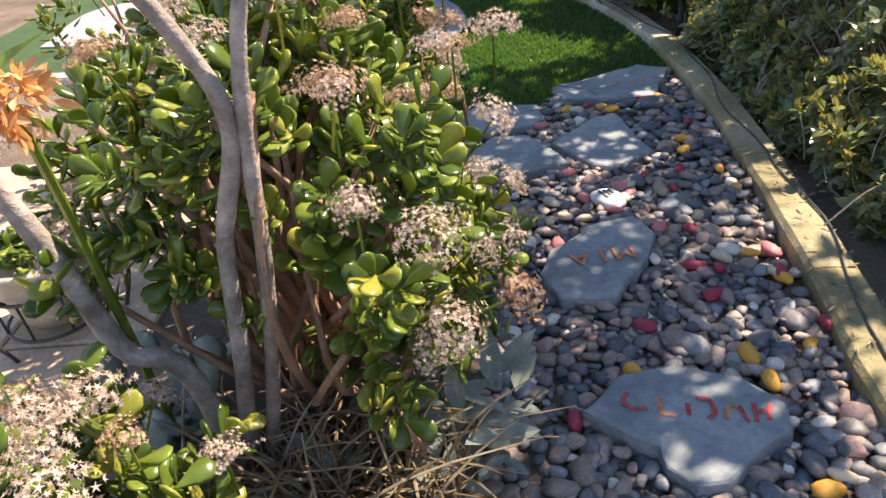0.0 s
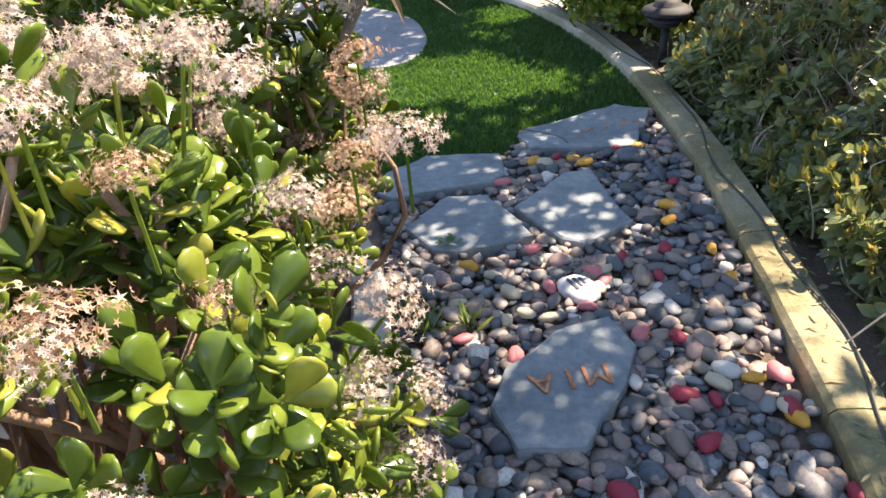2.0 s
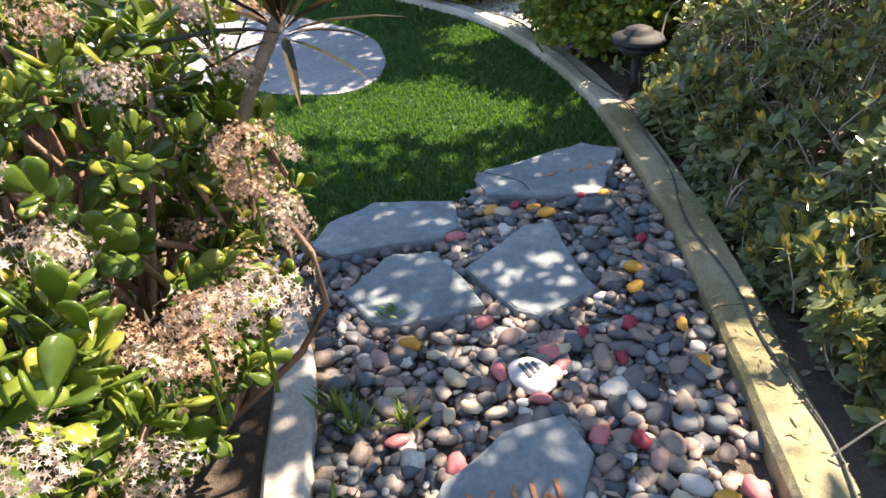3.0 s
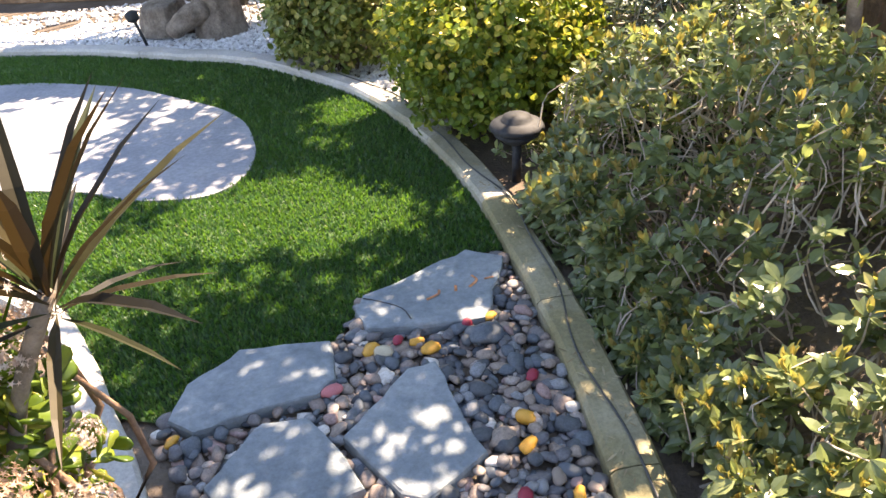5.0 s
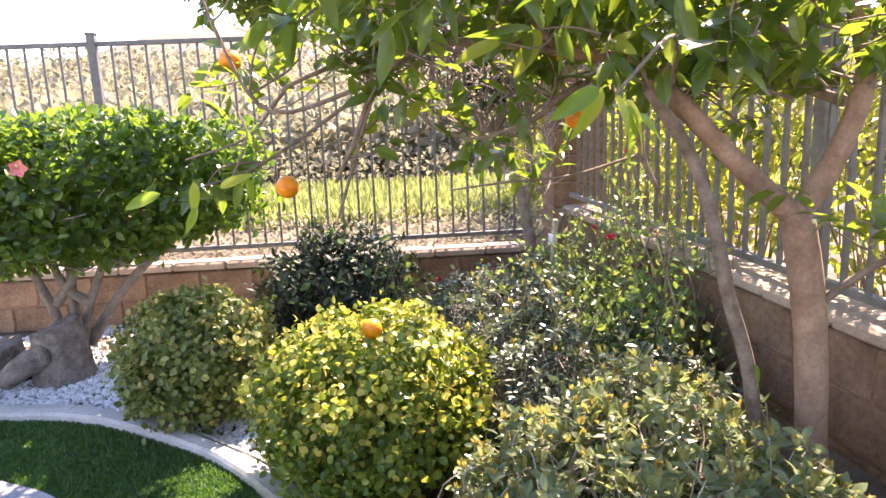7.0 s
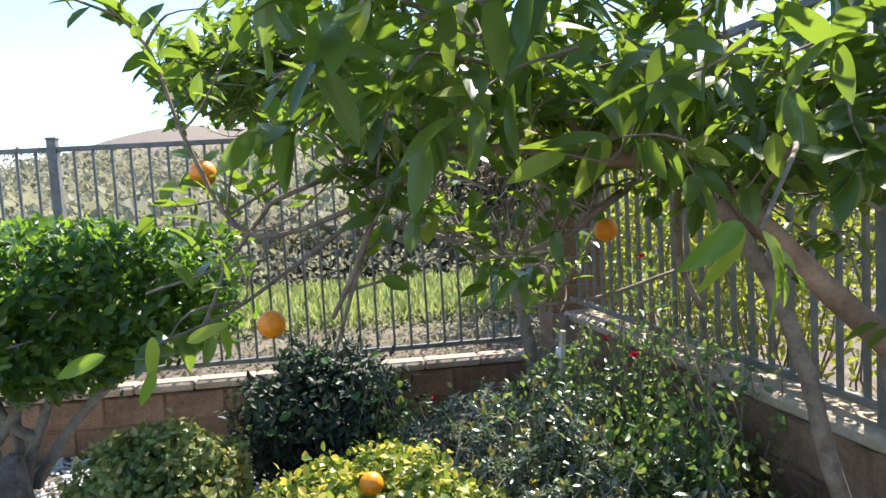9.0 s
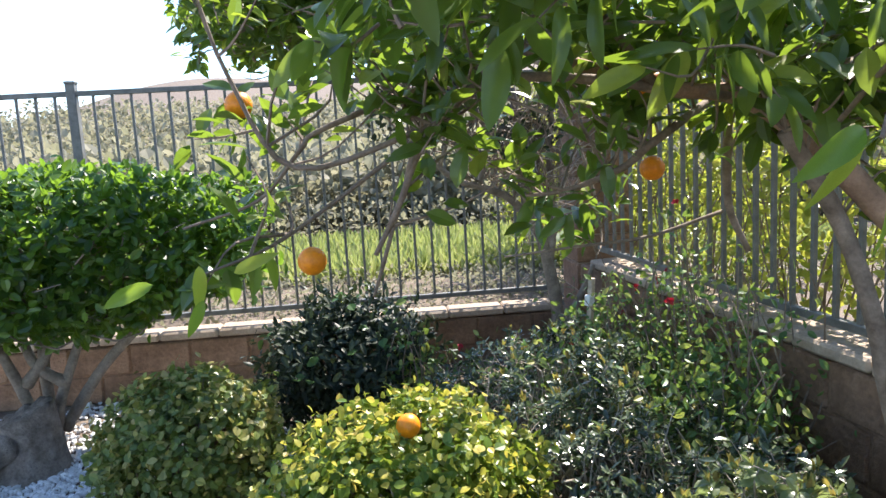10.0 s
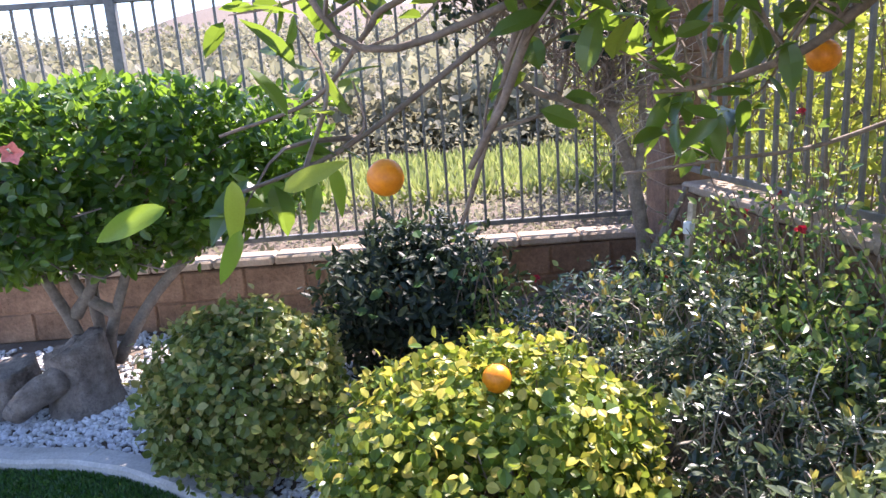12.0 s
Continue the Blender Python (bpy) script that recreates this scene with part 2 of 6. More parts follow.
def gravel_mat():
    m, t, b = material("white_gravel")
    rnd = t.nodes.new("ShaderNodeNewGeometry").outputs["Random Per Island"]
    base = ramp(t, rnd, [(0, (0.45, 0.44, 0.43)), (0.2, (0.70, 0.69, 0.68)), (0.6, (0.80, 0.79, 0.78)), (1, (0.90, 0.89, 0.88))])
    t.links.new(mixed(t, base, ramp(t, noise_of(t, 90), [(0.3, (0.5, 0.5, 0.5)), (0.7, (1, 1, 1))]), 0.5, "MULTIPLY"), b.inputs["Base Color"])
    b.inputs["Roughness"].default_value = 0.75
    return m


WHITE_GRAVEL = gravel_mat()
rng = np.random.default_rng(7)


# ---- mesh helpers ----
def mesh_np(name, verts, tris, mat, smooth=False):
    """A mesh from numpy triangles."""
    me = bpy.data.meshes.new(name)
    verts, tris = np.asarray(verts, np.float32), np.asarray(tris, np.int32)
    me.vertices.add(len(verts))
    me.vertices.foreach_set("co", verts.ravel())
    me.loops.add(tris.size)
    me.loops.foreach_set("vertex_index", tris.ravel())
    me.polygons.add(len(tris))
    me.polygons.foreach_set("loop_start", np.arange(0, tris.size, 3, dtype=np.int32))
    me.polygons.foreach_set("use_smooth", np.full(len(tris), smooth))
    me.update(calc_edges=True)
    me.materials.append(mat)
    return me


def mesh_bm(name, bm, mat, smooth=False):
    me = bpy.data.meshes.new(name)
    bmesh.ops.recalc_face_normals(bm, faces=bm.faces)
    for f in bm.faces:
        f.smooth = smooth
    bm.to_mesh(me)
    bm.free()
    me.materials.append(mat)
    return me


def thing(name, at=(0, 0, 0), label="", category="", group="", kind="", rot=(0, 0, 0)):
    ob = new(name)
    ob.empty_display_size = 0.05
    ob.matrix_basis = pose(*at, *rot)
    return tagged(ob, label, category, group, kind)


def part(name, me, parent=None, label="", at=None, kind=""):
    """One mesh object under a thing; the mesh is in the thing's own space unless at is given."""
    ob = new(name, me)
    if parent:
        ob.parent = parent
    if at is not None:
        ob.matrix_basis = at
    return tagged(ob, label, "", "", kind)


def many(tv, tt, mats, places):
    """Copies of a small template (verts tv, triangles tt) under N matrices and places, as one soup."""
    n, k = len(places), len(tv)
    v = np.einsum("nij,kj->nki", mats, tv) + places[:, None, :]
    f = (tt[None] + (np.arange(n) * k)[:, None, None]).reshape(-1, 3)
    return v.reshape(-1, 3), f


def join(soups):
    vs, fs, o = [], [], 0
    for v, f in soups:
        vs.append(v), fs.append(f + o)
        o += len(v)
    return np.concatenate(vs), np.concatenate(fs)


def unit(a):
    return a / np.maximum(np.linalg.norm(a, axis=-1, keepdims=True), 1e-9)


def axes(along, normal, size, widen=None):
    """Matrices whose y is along, z near normal, scaled by size."""
    along = unit(along)
    side = unit(np.cross(along, normal))
    up = np.cross(side, along)
    size = np.asarray(size)[:, None]
    w = size if widen is None else size * np.asarray(widen)[:, None]
    return np.stack([side * w, along * size, up * size], axis=-1)


def leaf_template(width, fold=0.25, droop=0.12, peak=0.45):
    """A blade folded at the midrib, 1 long on y."""
    rows = [(0.0, 0.02), (peak * 0.5, 0.8), (peak, 1.0), (0.75, 0.72)]
    v, f = [], []
    for y, w in rows:
        z = -droop * (y ** 2)
        v += [(-w * width / 2, y, z + fold * w * width / 2), (0, y, z), (w * width / 2, y, z + fold * w * width / 2)]
    v.append((0, 1, -droop))
    for r in range(3):
        a = r * 3
        for c in (0, 1):
            f += [(a + c, a + c + 1, a + c + 4), (a + c, a + c + 4, a + c + 3)]
    f += [(9, 10, 12), (10, 11, 12)]
    return np.array(v, float), np.array(f)


def fine_leaf_template(width, fold=0.22, droop=0.25, twist=0.25):
    """A pointed blade with a smooth outline, a midrib fold, a bend and a wavy edge, 1 long on y."""
    ys = np.linspace(0, 1, 12)
    v, f = [], []
    for i, y in enumerate(ys):
        w = width / 2 * max(0.02, 2.05 * y ** 0.62 * (1 - y) ** 0.85)
        for u in (-1, -0.55, 0, 0.55, 1):
            a = twist * y * u
            v.append((w * u, y, -droop * y ** 1.8 + fold * w * abs(u) ** 1.4 + w * a + 0.05 * w * math.sin(9 * y + 2 * u)))
    for i in range(len(ys) - 1):
        for c in range(4):
            a = i * 5 + c
            f += [(a, a + 1, a + 6), (a, a + 6, a + 5)]
    return np.array(v, float), np.array(f)


def fat_leaf_template(width=0.62, thick=0.16, n=7):
    """A plump spoon-shaped leaf, 1 long on y, rounded at the end."""
    rows = [(0.0, 0.10), (0.22, 0.34), (0.5, 0.82), (0.74, 1.0), (0.92, 0.66)]
    v, f = [(0, -0.02, 0)], []
    for y, w in rows:
        for k in range(n):
            a = 2 * math.pi * k / n
            v.append((w * width / 2 * math.cos(a), y, w * thick / 2 * math.sin(a) + 0.10 * y * y))
    v.append((0, 1.0, 0.10))
    for k in range(n):
        f.append((0, 1 + (k + 1) % n, 1 + k))
        for r in range(len(rows) - 1):
            a, b = 1 + r * n + k, 1 + r * n + (k + 1) % n
            f += [(a, b, b + n), (a, b + n, a + n)]
        e = 1 + (len(rows) - 1) * n
        f.append((e + k, e + (k + 1) % n, len(v) - 1))
    return np.array(v, float), np.array(f)


def smooth_line(points, steps=5):
    p = np.array(points, float)
    if len(p) < 3:
        return p
    q = np.concatenate([[2 * p[0] - p[1]], p, [2 * p[-1] - p[-2]]])
    out = []
    for i in range(1, len(q) - 2):
        for s in range(steps):
            t = s / steps
            out.append(0.5 * (2 * q[i] + (q[i + 1] - q[i - 1]) * t + (2 * q[i - 1] - 5 * q[i] + 4 * q[i + 1] - q[i + 2]) * t * t
                              + (3 * q[i] - q[i - 1] - 3 * q[i + 1] + q[i + 2]) * t ** 3))
    out.append(p[-1])
    return np.array(out)


def tube(points, r0, r1, sides=7, steps=5, knots=0.0):
    """A tapered, slightly knotted tube along a smooth line; returns verts and triangles."""
    p = smooth_line(points, steps)
    n = len(p)
    d = unit(np.gradient(p, axis=0))
    ref = np.array([0.31, 0.2, 0.93])
    s = unit(np.cross(d, ref))
    u = np.cross(s, d)
    r = np.linspace(r0, r1, n)
    if knots:
        r = r * (1 + knots * rng.uniform(-1, 1, n))
    ang = np.linspace(0, 2 * math.pi, sides, endpoint=False)
    v = p[:, None] + r[:, None, None] * (np.cos(ang)[None, :, None] * s[:, None] + np.sin(ang)[None, :, None] * u[:, None])
    v = np.concatenate([v.reshape(-1, 3), p[:1], p[-1:]])
    f = []
    for i in range(n - 1):
        for k in range(sides):
            a, b = i * sides + k, i * sides + (k + 1) % sides
            f += [(a, b, b + sides), (a, b + sides, a + sides)]
    for k in range(sides):
        f += [(n * sides, (k + 1) % sides, k), (n * sides + 1, (n - 1) * sides + k, (n - 1) * sides + (k + 1) % sides)]
    return v, np.array(f)


def lathe(profile, n=20):
    v = [(r * math.cos(2 * math.pi * k / n), r * math.sin(2 * math.pi * k / n), z) for r, z in profile for k in range(n)]
    f = []
    for i in range(len(profile) - 1):
        for k in range(n):
            a, b = i * n + k, i * n + (k + 1) % n
            f += [(a, b, b + n), (a, b + n, a + n)]
    v += [(0, 0, profile[0][1]), (0, 0, profile[-1][1])]
    e = (len(profile) - 1) * n
    for k in range(n):
        f += [(len(v) - 2, (k + 1) % n, k), (len(v) - 1, e + k, e + (k + 1) % n)]
    return np.array(v), np.array(f)


def box_bm(sx, sy, sz, bevel=0.006, wob=0.0):
    """A box standing on z = 0, with worn edges."""
    bm = bmesh.new()
    bmesh.ops.create_cube(bm, size=1, matrix=Matrix.Translation((0, 0, sz / 2)) @ Matrix.Diagonal((sx, sy, sz, 1)))
    if bevel:
        bmesh.ops.bevel(bm, geom=bm.edges[:], offset=bevel, segments=1, affect="EDGES")
    if wob:
        for v in bm.verts:
            v.co += noise.noise_vector(v.co * 9 + Vector((sx * 50, sy * 30, 0))) * wob
    return bm


def rock_template(level, flat=0.6, lump=0.2, seed=0):
    bm = bmesh.new()
    bmesh.ops.create_icosphere(bm, subdivisions=level, radius=1)
    for v in bm.verts:
        v.co *= 1 + lump * noise.noise(v.co * 1.3 + Vector((seed * 7.1, 0, 0)))
        v.co.z *= flat
    bm.verts.index_update()
    tv = np.array([v.co[:] for v in bm.verts])
    tt = np.array([[v.index for v in f.verts] for f in bm.faces])
    bm.free()
    return tv, tt


def spin(n, tilt=0.25):
    """Random turns about z with a little tilt."""
    a = rng.uniform(0, 2 * math.pi, n)
    up = unit(np.stack([rng.normal(0, tilt, n), rng.normal(0, tilt, n), np.ones(n)], -1))
    d = np.stack([np.cos(a), np.sin(a), np.zeros(n)], -1)
    return axes(d, up, np.ones(n))


def inside(poly, x, y):
    px, py = np.array(poly).T
    r = np.zeros(len(x), bool)
    j = len(px) - 1
    for i in range(len(px)):
        c = ((py[i] > y) != (py[j] > y)) & (x < (px[j] - px[i]) * (y - py[i]) / (py[j] - py[i] + 1e-12) + px[i])
        r ^= c
        j = i
    return r


# ---- plan of the yard ----
BACK_AT, BACK_DIR = np.array((2.63, 6.86)), unit(np.array((1.0, -0.30)))
RIGHT_AT, RIGHT_DIR = np.array((2.84, 3.0)), unit(np.array((0.205, 1.0)))


def wall_x(y):
    """Where the yard face of the right wall stands."""
    return 2.744 + 0.205 * (y - 3.0)



def right_dist(x, y):
    """Metres from the right wall into the yard."""
    return (2.84 - x) * 0.980 + (y - 3.0) * 0.201


def back_dist(x, y):
    """Metres from the back wall into the yard."""
    return (6.86 - y) * 0.958 - (x - 2.63) * 0.287


def sstep(a, b, x):
    t = np.clip((x - a) / (b - a), 0, 1)
    return t * t * (3 - 2 * t)


def ground_z(x, y):
    """Flat garden, a bank rising to the right wall, a mound in the planting bed, and hills beyond."""
    x, y = np.asarray(x, float), np.asarray(y, float)
    d = right_dist(x, y)
    foot = 1.33 + 0.10 * np.clip(y - 3.0, 0, 5)
    bank = (0.33 - 0.20 * sstep(3.2, 6.0, y)) * sstep(0.0, 1.0, (x - foot) / (wall_x(y) - 0.15 - foot))
    mound = 0.20 * np.exp(-(((x + 0.2) / 0.32) ** 2 + ((y - 1.15) / 0.35) ** 2)) 
    inner = bank + mound
    r = np.hypot(x, y)
    far = 0.30 + 0.085 * np.clip(r - 13, 0, 60) + 20.0 * sstep(70, 260, r) * (0.8 + 0.35 * np.sin(np.arctan2(x, y) * 5.0) + 0.2 * np.sin(np.arctan2(x, y) * 13 + 1))
    out = np.maximum(sstep(0.05, -0.25, d), sstep(0.05, -0.25, back_dist(x, y)))
    return inner * (1 - out) + far * out

# ---- ground and beds ----
def ground_sheet():
    near_x = np.arange(-3.0, 4.61, 0.11)
    near_y = np.arange(-2.0, 9.01, 0.11)
    grow = np.geomspace(0.2, 2600, 46)
    xs = np.concatenate([-3.0 - grow[::-1], near_x, 4.6 + grow])
    ys = np.concatenate([-2.0 - grow[::-1], near_y, 9.0 + grow])
    gx, gy = np.meshgrid(xs, ys)
    z = ground_z(gx, gy)
    v = np.stack([gx, gy, z], -1).reshape(-1, 3)
    nx, ny = len(xs), len(ys)
    i = (np.arange(ny - 1)[:, None] * nx + np.arange(nx - 1)[None]).ravel()
    f = np.concatenate([np.stack([i, i + 1, i + nx + 1], -1), np.stack([i, i + nx + 1, i + nx], -1)])
    ob = new("ground", mesh_np("ground", v, f, SOIL, True))
    return tagged(ob, "bare brown garden soil rolling out to dry hills", "ground", kind="structure")


ground = ground_sheet()

KERB_LINE = [(1.07, 0.3), (1.08, 0.8), (1.10, 1.2), (1.14, 1.5), (1.18, 1.9), (1.21, 2.24), (1.235, 2.7), (1.23, 3.22), (1.20, 3.68), (1.09, 4.24), (0.90, 4.78), (0.62, 5.22), (0.22, 5.66),
             (-0.2, 5.90), (-0.92, 6.28), (-1.8, 6.55), (-2.9, 6.7)]
LEFT_KERB_LINE = [(0.20, 1.62), (0.175, 1.85), (0.15, 2.15), (0.05, 2.46), (-0.085, 2.78), (-0.215, 3.06), (-0.38, 3.30), (-0.7, 3.56), (-1.2, 3.75), (-2.2, 3.9)]
SLABS = {
    "far": [(1.04, 3.22), (1.15, 3.15), (1.05, 2.92), (1.02, 2.84), (0.80, 2.86), (0.67, 2.88), (0.64, 2.97), (0.67, 3.05), (0.85, 3.13)],
    "lawn_edge": [(0.30, 2.89), (0.56, 2.86), (0.565, 2.70), (0.51, 2.65), (0.37, 2.63), (0.20, 2.59), (0.13, 2.65), (0.17, 2.77)],
    "middle_left": [(0.37, 2.585), (0.49, 2.57), (0.56, 2.45), (0.61, 2.32), (0.50, 2.28), (0.38, 2.265), (0.32, 2.28), (0.24, 2.41), (0.31, 2.50)],
    "middle": [(0.76, 2.69), (0.84, 2.70), (0.875, 2.47), (0.90, 2.36), (0.74, 2.255), (0.68, 2.29), (0.565, 2.49), (0.65, 2.57)],
    "lettered": [(0.60, 1.89), (0.74, 1.93), (0.775, 1.83), (0.71, 1.68), (0.61, 1.55), (0.48, 1.55), (0.44, 1.67), (0.48, 1.78)],
    "first": [(0.472, 1.175), (0.571, 1.273), (0.68, 1.288), (0.807, 1.245), (0.868, 1.162), (0.853, 1.083), (0.761, 1.042), (0.698, 0.977), (0.647, 0.969), (0.605, 1.015), (0.60, 1.068), (0.547, 1.101)],
}
PATIO_EDGE = [(-0.9, 4.28), (-0.41, 4.11), (-0.18, 3.97), (0.06, 3.915), (0.18, 3.95), (0.265, 4.07), (0.30, 4.26), (0.285, 4.45), (0.23, 4.68), (0.10, 4.90), (-0.12, 5.12), (-0.40, 5.38), (-0.78, 5.60), (-1.3, 5.75), (-2.4, 5.6), (-2.4, 4.6)]


def flat_sheet(name, outline, z, mat):
    bm = bmesh.new()
    f = bm.faces.new([bm.verts.new((x, y, z)) for x, y in outline])
    bmesh.ops.triangulate(bm, faces=[f])
    for f in bm.faces:
        if f.normal.z < 0:
            f.normal_flip()
    me = bpy.data.meshes.new(name)
    bm.to_mesh(me)
    bm.free()
    me.materials.append(mat)
    return me


inner_kerb = [(x - 0.055, y) for x, y in smooth_line(KERB_LINE)[:, :2] if y > 3.16]
left_side = [(x + 0.05, y) for x, y in smooth_line(LEFT_KERB_LINE)[:, :2] if y > 2.66]
LAWN = inner_kerb + [(-2.9, 6.6), (-2.9, 4.0)] + left_side[::-1] + [(0.13, 2.66), (0.17, 2.78), (0.30, 2.90), (0.56, 2.87), (0.62, 2.95), (0.67, 3.06), (0.85, 3.14), (1.04, 3.23)]


def lawn():
    ob = thing("lawn", (0, 0, 0), "short dark green artificial lawn inside the curved kerb", "lawn", kind="structure")
    part("turf_backing", flat_sheet("turf_backing", LAWN, 0.012, TURF_BASE), ob)
    n = 260000
    x, y = rng.uniform(-1.6, 1.25, n), rng.uniform(2.6, 6.4, n)
    keep = inside(LAWN, x, y) & ~inside(PATIO_EDGE, x, y)
    for s in ("far", "lawn_edge"):
        keep &= ~inside(SLABS[s], x, y)
    x, y = x[keep], y[keep]
    k = len(x)
    a = rng.uniform(0, 2 * math.pi, k)
    lean = rng.uniform(0.2, 1.3, k)
    d = np.stack([np.cos(a) * lean, np.sin(a) * lean, np.ones(k)], -1)
    side = np.stack([-np.sin(a), np.cos(a), np.zeros(k)], -1)
    tv = np.array([(-0.10, 0, 0), (0.10, 0, 0), (0.08, 0.6, -0.04), (-0.08, 0.6, -0.04), (0, 1, -0.16)], float)
    tt = np.array([(0, 1, 2), (0, 2, 3), (3, 2, 4)])
    m = axes(d, np.cross(side, d), rng.uniform(0.012, 0.027, k), np.full(k, 1.6))
    v, f = many(tv, tt, m, np.stack([x, y, np.full(k, 0.01)], -1))
    part("grass_blades", mesh_np("grass_blades", v, f, TURF), ob, kind="stuff")
    return ob


lawn()


def kerb(name, line, width, height, mat, label, piece=0.62, worn=()):
    """A cast kerb swept along its line, in sections with open joints."""
    ob = thing(name, (0, 0, 0), label, "kerb", kind="structure")
    p = smooth_line([(x, y, 0) for x, y in line], 8)
    seg = np.concatenate([[0], np.cumsum(np.linalg.norm(np.diff(p, axis=0), axis=1))])
    total = seg[-1]
    count = max(1, int(total / piece))
    prof = [(-0.5, -0.06), (-0.5, height - 0.014), (-0.40, height), (0.0, height + 0.004), (0.40, height), (0.5, height - 0.014), (0.5, -0.06)]
    for c in range(count):
        s = np.linspace(total * c / count + 0.002, total * (c + 1) / count - 0.002, 9)
        q = np.stack([np.interp(s, seg, p[:, i]) for i in range(2)], -1)
        d = unit(np.gradient(q, axis=0))
        side = np.stack([d[:, 1], -d[:, 0]], -1)
        bm = bmesh.new()
        rows = []
        for i in range(len(s)):
            row = []
            for w, z in prof:
                x, y = q[i] + side[i] * w * width
                wob = 0.004 * noise.noise(Vector((x * 6, y * 6, z * 9)))
                row.append(bm.verts.new((x + wob, y + wob, z + wob)))
            rows.append(row)
        for i in range(len(s) - 1):
            for k in range(len(prof) - 1):
                bm.faces.new((rows[i][k], rows[i + 1][k], rows[i + 1][k + 1], rows[i][k + 1]))
        bm.faces.new(rows[0])
        bm.faces.new(rows[-1][::-1])
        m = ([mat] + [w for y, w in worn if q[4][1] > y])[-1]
        part("kerb_section", mesh_bm("kerb_section", bm, m, False), ob)
    return ob


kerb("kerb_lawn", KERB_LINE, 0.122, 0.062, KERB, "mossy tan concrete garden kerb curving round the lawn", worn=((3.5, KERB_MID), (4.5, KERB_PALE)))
kerb("kerb_bed", LEFT_KERB_LINE, 0.095, 0.05, KERB_PALE, "pale concrete edging along the planting bed")


def slab(outline, label, top=0.042, seed=0):
    ob = thing("stepping_stone", (0, 0, 0), label, "stepping stone", "flat slate stepping stones")
    pts = []
    n = len(outline)
    for i in range(n):
        a, b = Vector(outline[i]), Vector(outline[(i + 1) % n])
        for s in range(4):
            q = a.lerp(b, s / 4)
            w = noise.noise(Vector((q.x * 14 + seed, q.y * 14, 0.3))) * 0.010
            pts.append((q.x + w, q.y - w))
    bm = bmesh.new()
    c = Vector((sum(p[0] for p in pts), sum(p[1] for p in pts))) / len(pts)
    rings = []
    for shrink, z in ((1.0, -0.01), (1.0, top - 0.012), (0.985, top - 0.003), (0.95, top), (0.6, top + 0.002), (0.25, top + 0.001)):
        ring = []
        for x, y in pts:
            q = c.lerp(Vector((x, y)), shrink)
            h = 0.0025 * noise.noise(Vector((q.x * 9, q.y * 9, seed))) if shrink < 0.97 else 0.003 * noise.noise(Vector((q.x * 30, q.y * 30, z * 60)))
            ring.append(bm.verts.new((q.x, q.y, z + h)))
        rings.append(ring)
    k = len(pts)
    for r in range(len(rings) - 1):
        for i in range(k):
            bm.faces.new((rings[r][i], rings[r][(i + 1) % k], rings[r + 1][(i + 1) % k], rings[r + 1][i]))
    bm.faces.new(rings[-1])
    part("slate_slab", mesh_bm("slate_slab", bm, SLATE), ob)
    return ob


def stroke(ob, name, points, width, z, mat, label=""):
    """A painted stroke lying on a stone."""
    v, f = tube([(x, y, z) for x, y in points], width / 2, width / 2.4, 6, 3)
    v[:, 2] = z + (v[:, 2] - z) * 0.12
    return part(name, mesh_np(name, v, f, mat), ob, label)


def lettering(ob, text, at, size, turn, mat, name="letter"):
    """Painted letters, one mesh each, laid on the stone."""
    step = 0
    for ch in text:
        cu = bpy.data.curves.new("letter", "FONT")
        cu.body, cu.size, cu.extrude = ch, size, 0.0008
        tmp = bpy.data.objects.new("tmp", cu)
        me = bpy.data.meshes.new_from_object(tmp)
        bpy.data.objects.remove(tmp)
        me.name = "letter"
        me.materials.clear()
        me.materials.append(mat)
        part(name, me, ob, "painted letter", pose(*at, 0, 0, turn) @ pose(step, 0, 0))
        step += size * (0.95 if ch == "M" else 0.5 if ch == "I" else 0.7)


stone_far = slab(SLABS["far"], "cracked blue-grey slate slab with faint orange marks at the lawn edge", seed=1)
slab(SLABS["lawn_edge"], "blue-grey slate slab tucked against the lawn", seed=2)
stone_mid = slab(SLABS["middle_left"], "blue-grey slate slab with a tiny weed on it", seed=3)
slab(SLABS["middle"], "pointed blue-grey slate slab among river pebbles", seed=4)
stone_name = slab(SLABS["lettered"], "grey slate slab with orange painted letters", top=0.048, seed=5)
stone_first = slab(SLABS["first"], "large rounded grey slate slab with red painted marks", top=0.055, seed=6)
lettering(stone_name, "MIA", (0.70, 1.765, 0.052), 0.085, 187, PAINT_ORANGE)
stroke(stone_far, "crack", [(0.67, 3.03), (0.72, 3.0), (0.78, 2.95), (0.80, 2.89)], 0.006, 0.044, GROOVE, "thin dark crack")
for pts in ([(0.86, 2.97), (0.90, 2.99), (0.905, 3.01)], [(0.955, 2.99), (0.96, 3.02)], [(1.0, 3.0), (1.03, 3.03), (1.02, 3.06)], [(1.055, 3.03), (1.085, 3.035)]):
    stroke(stone_far, "paint_mark", pts, 0.010, 0.045, PAINT_ORANGE, "faded orange paint mark")
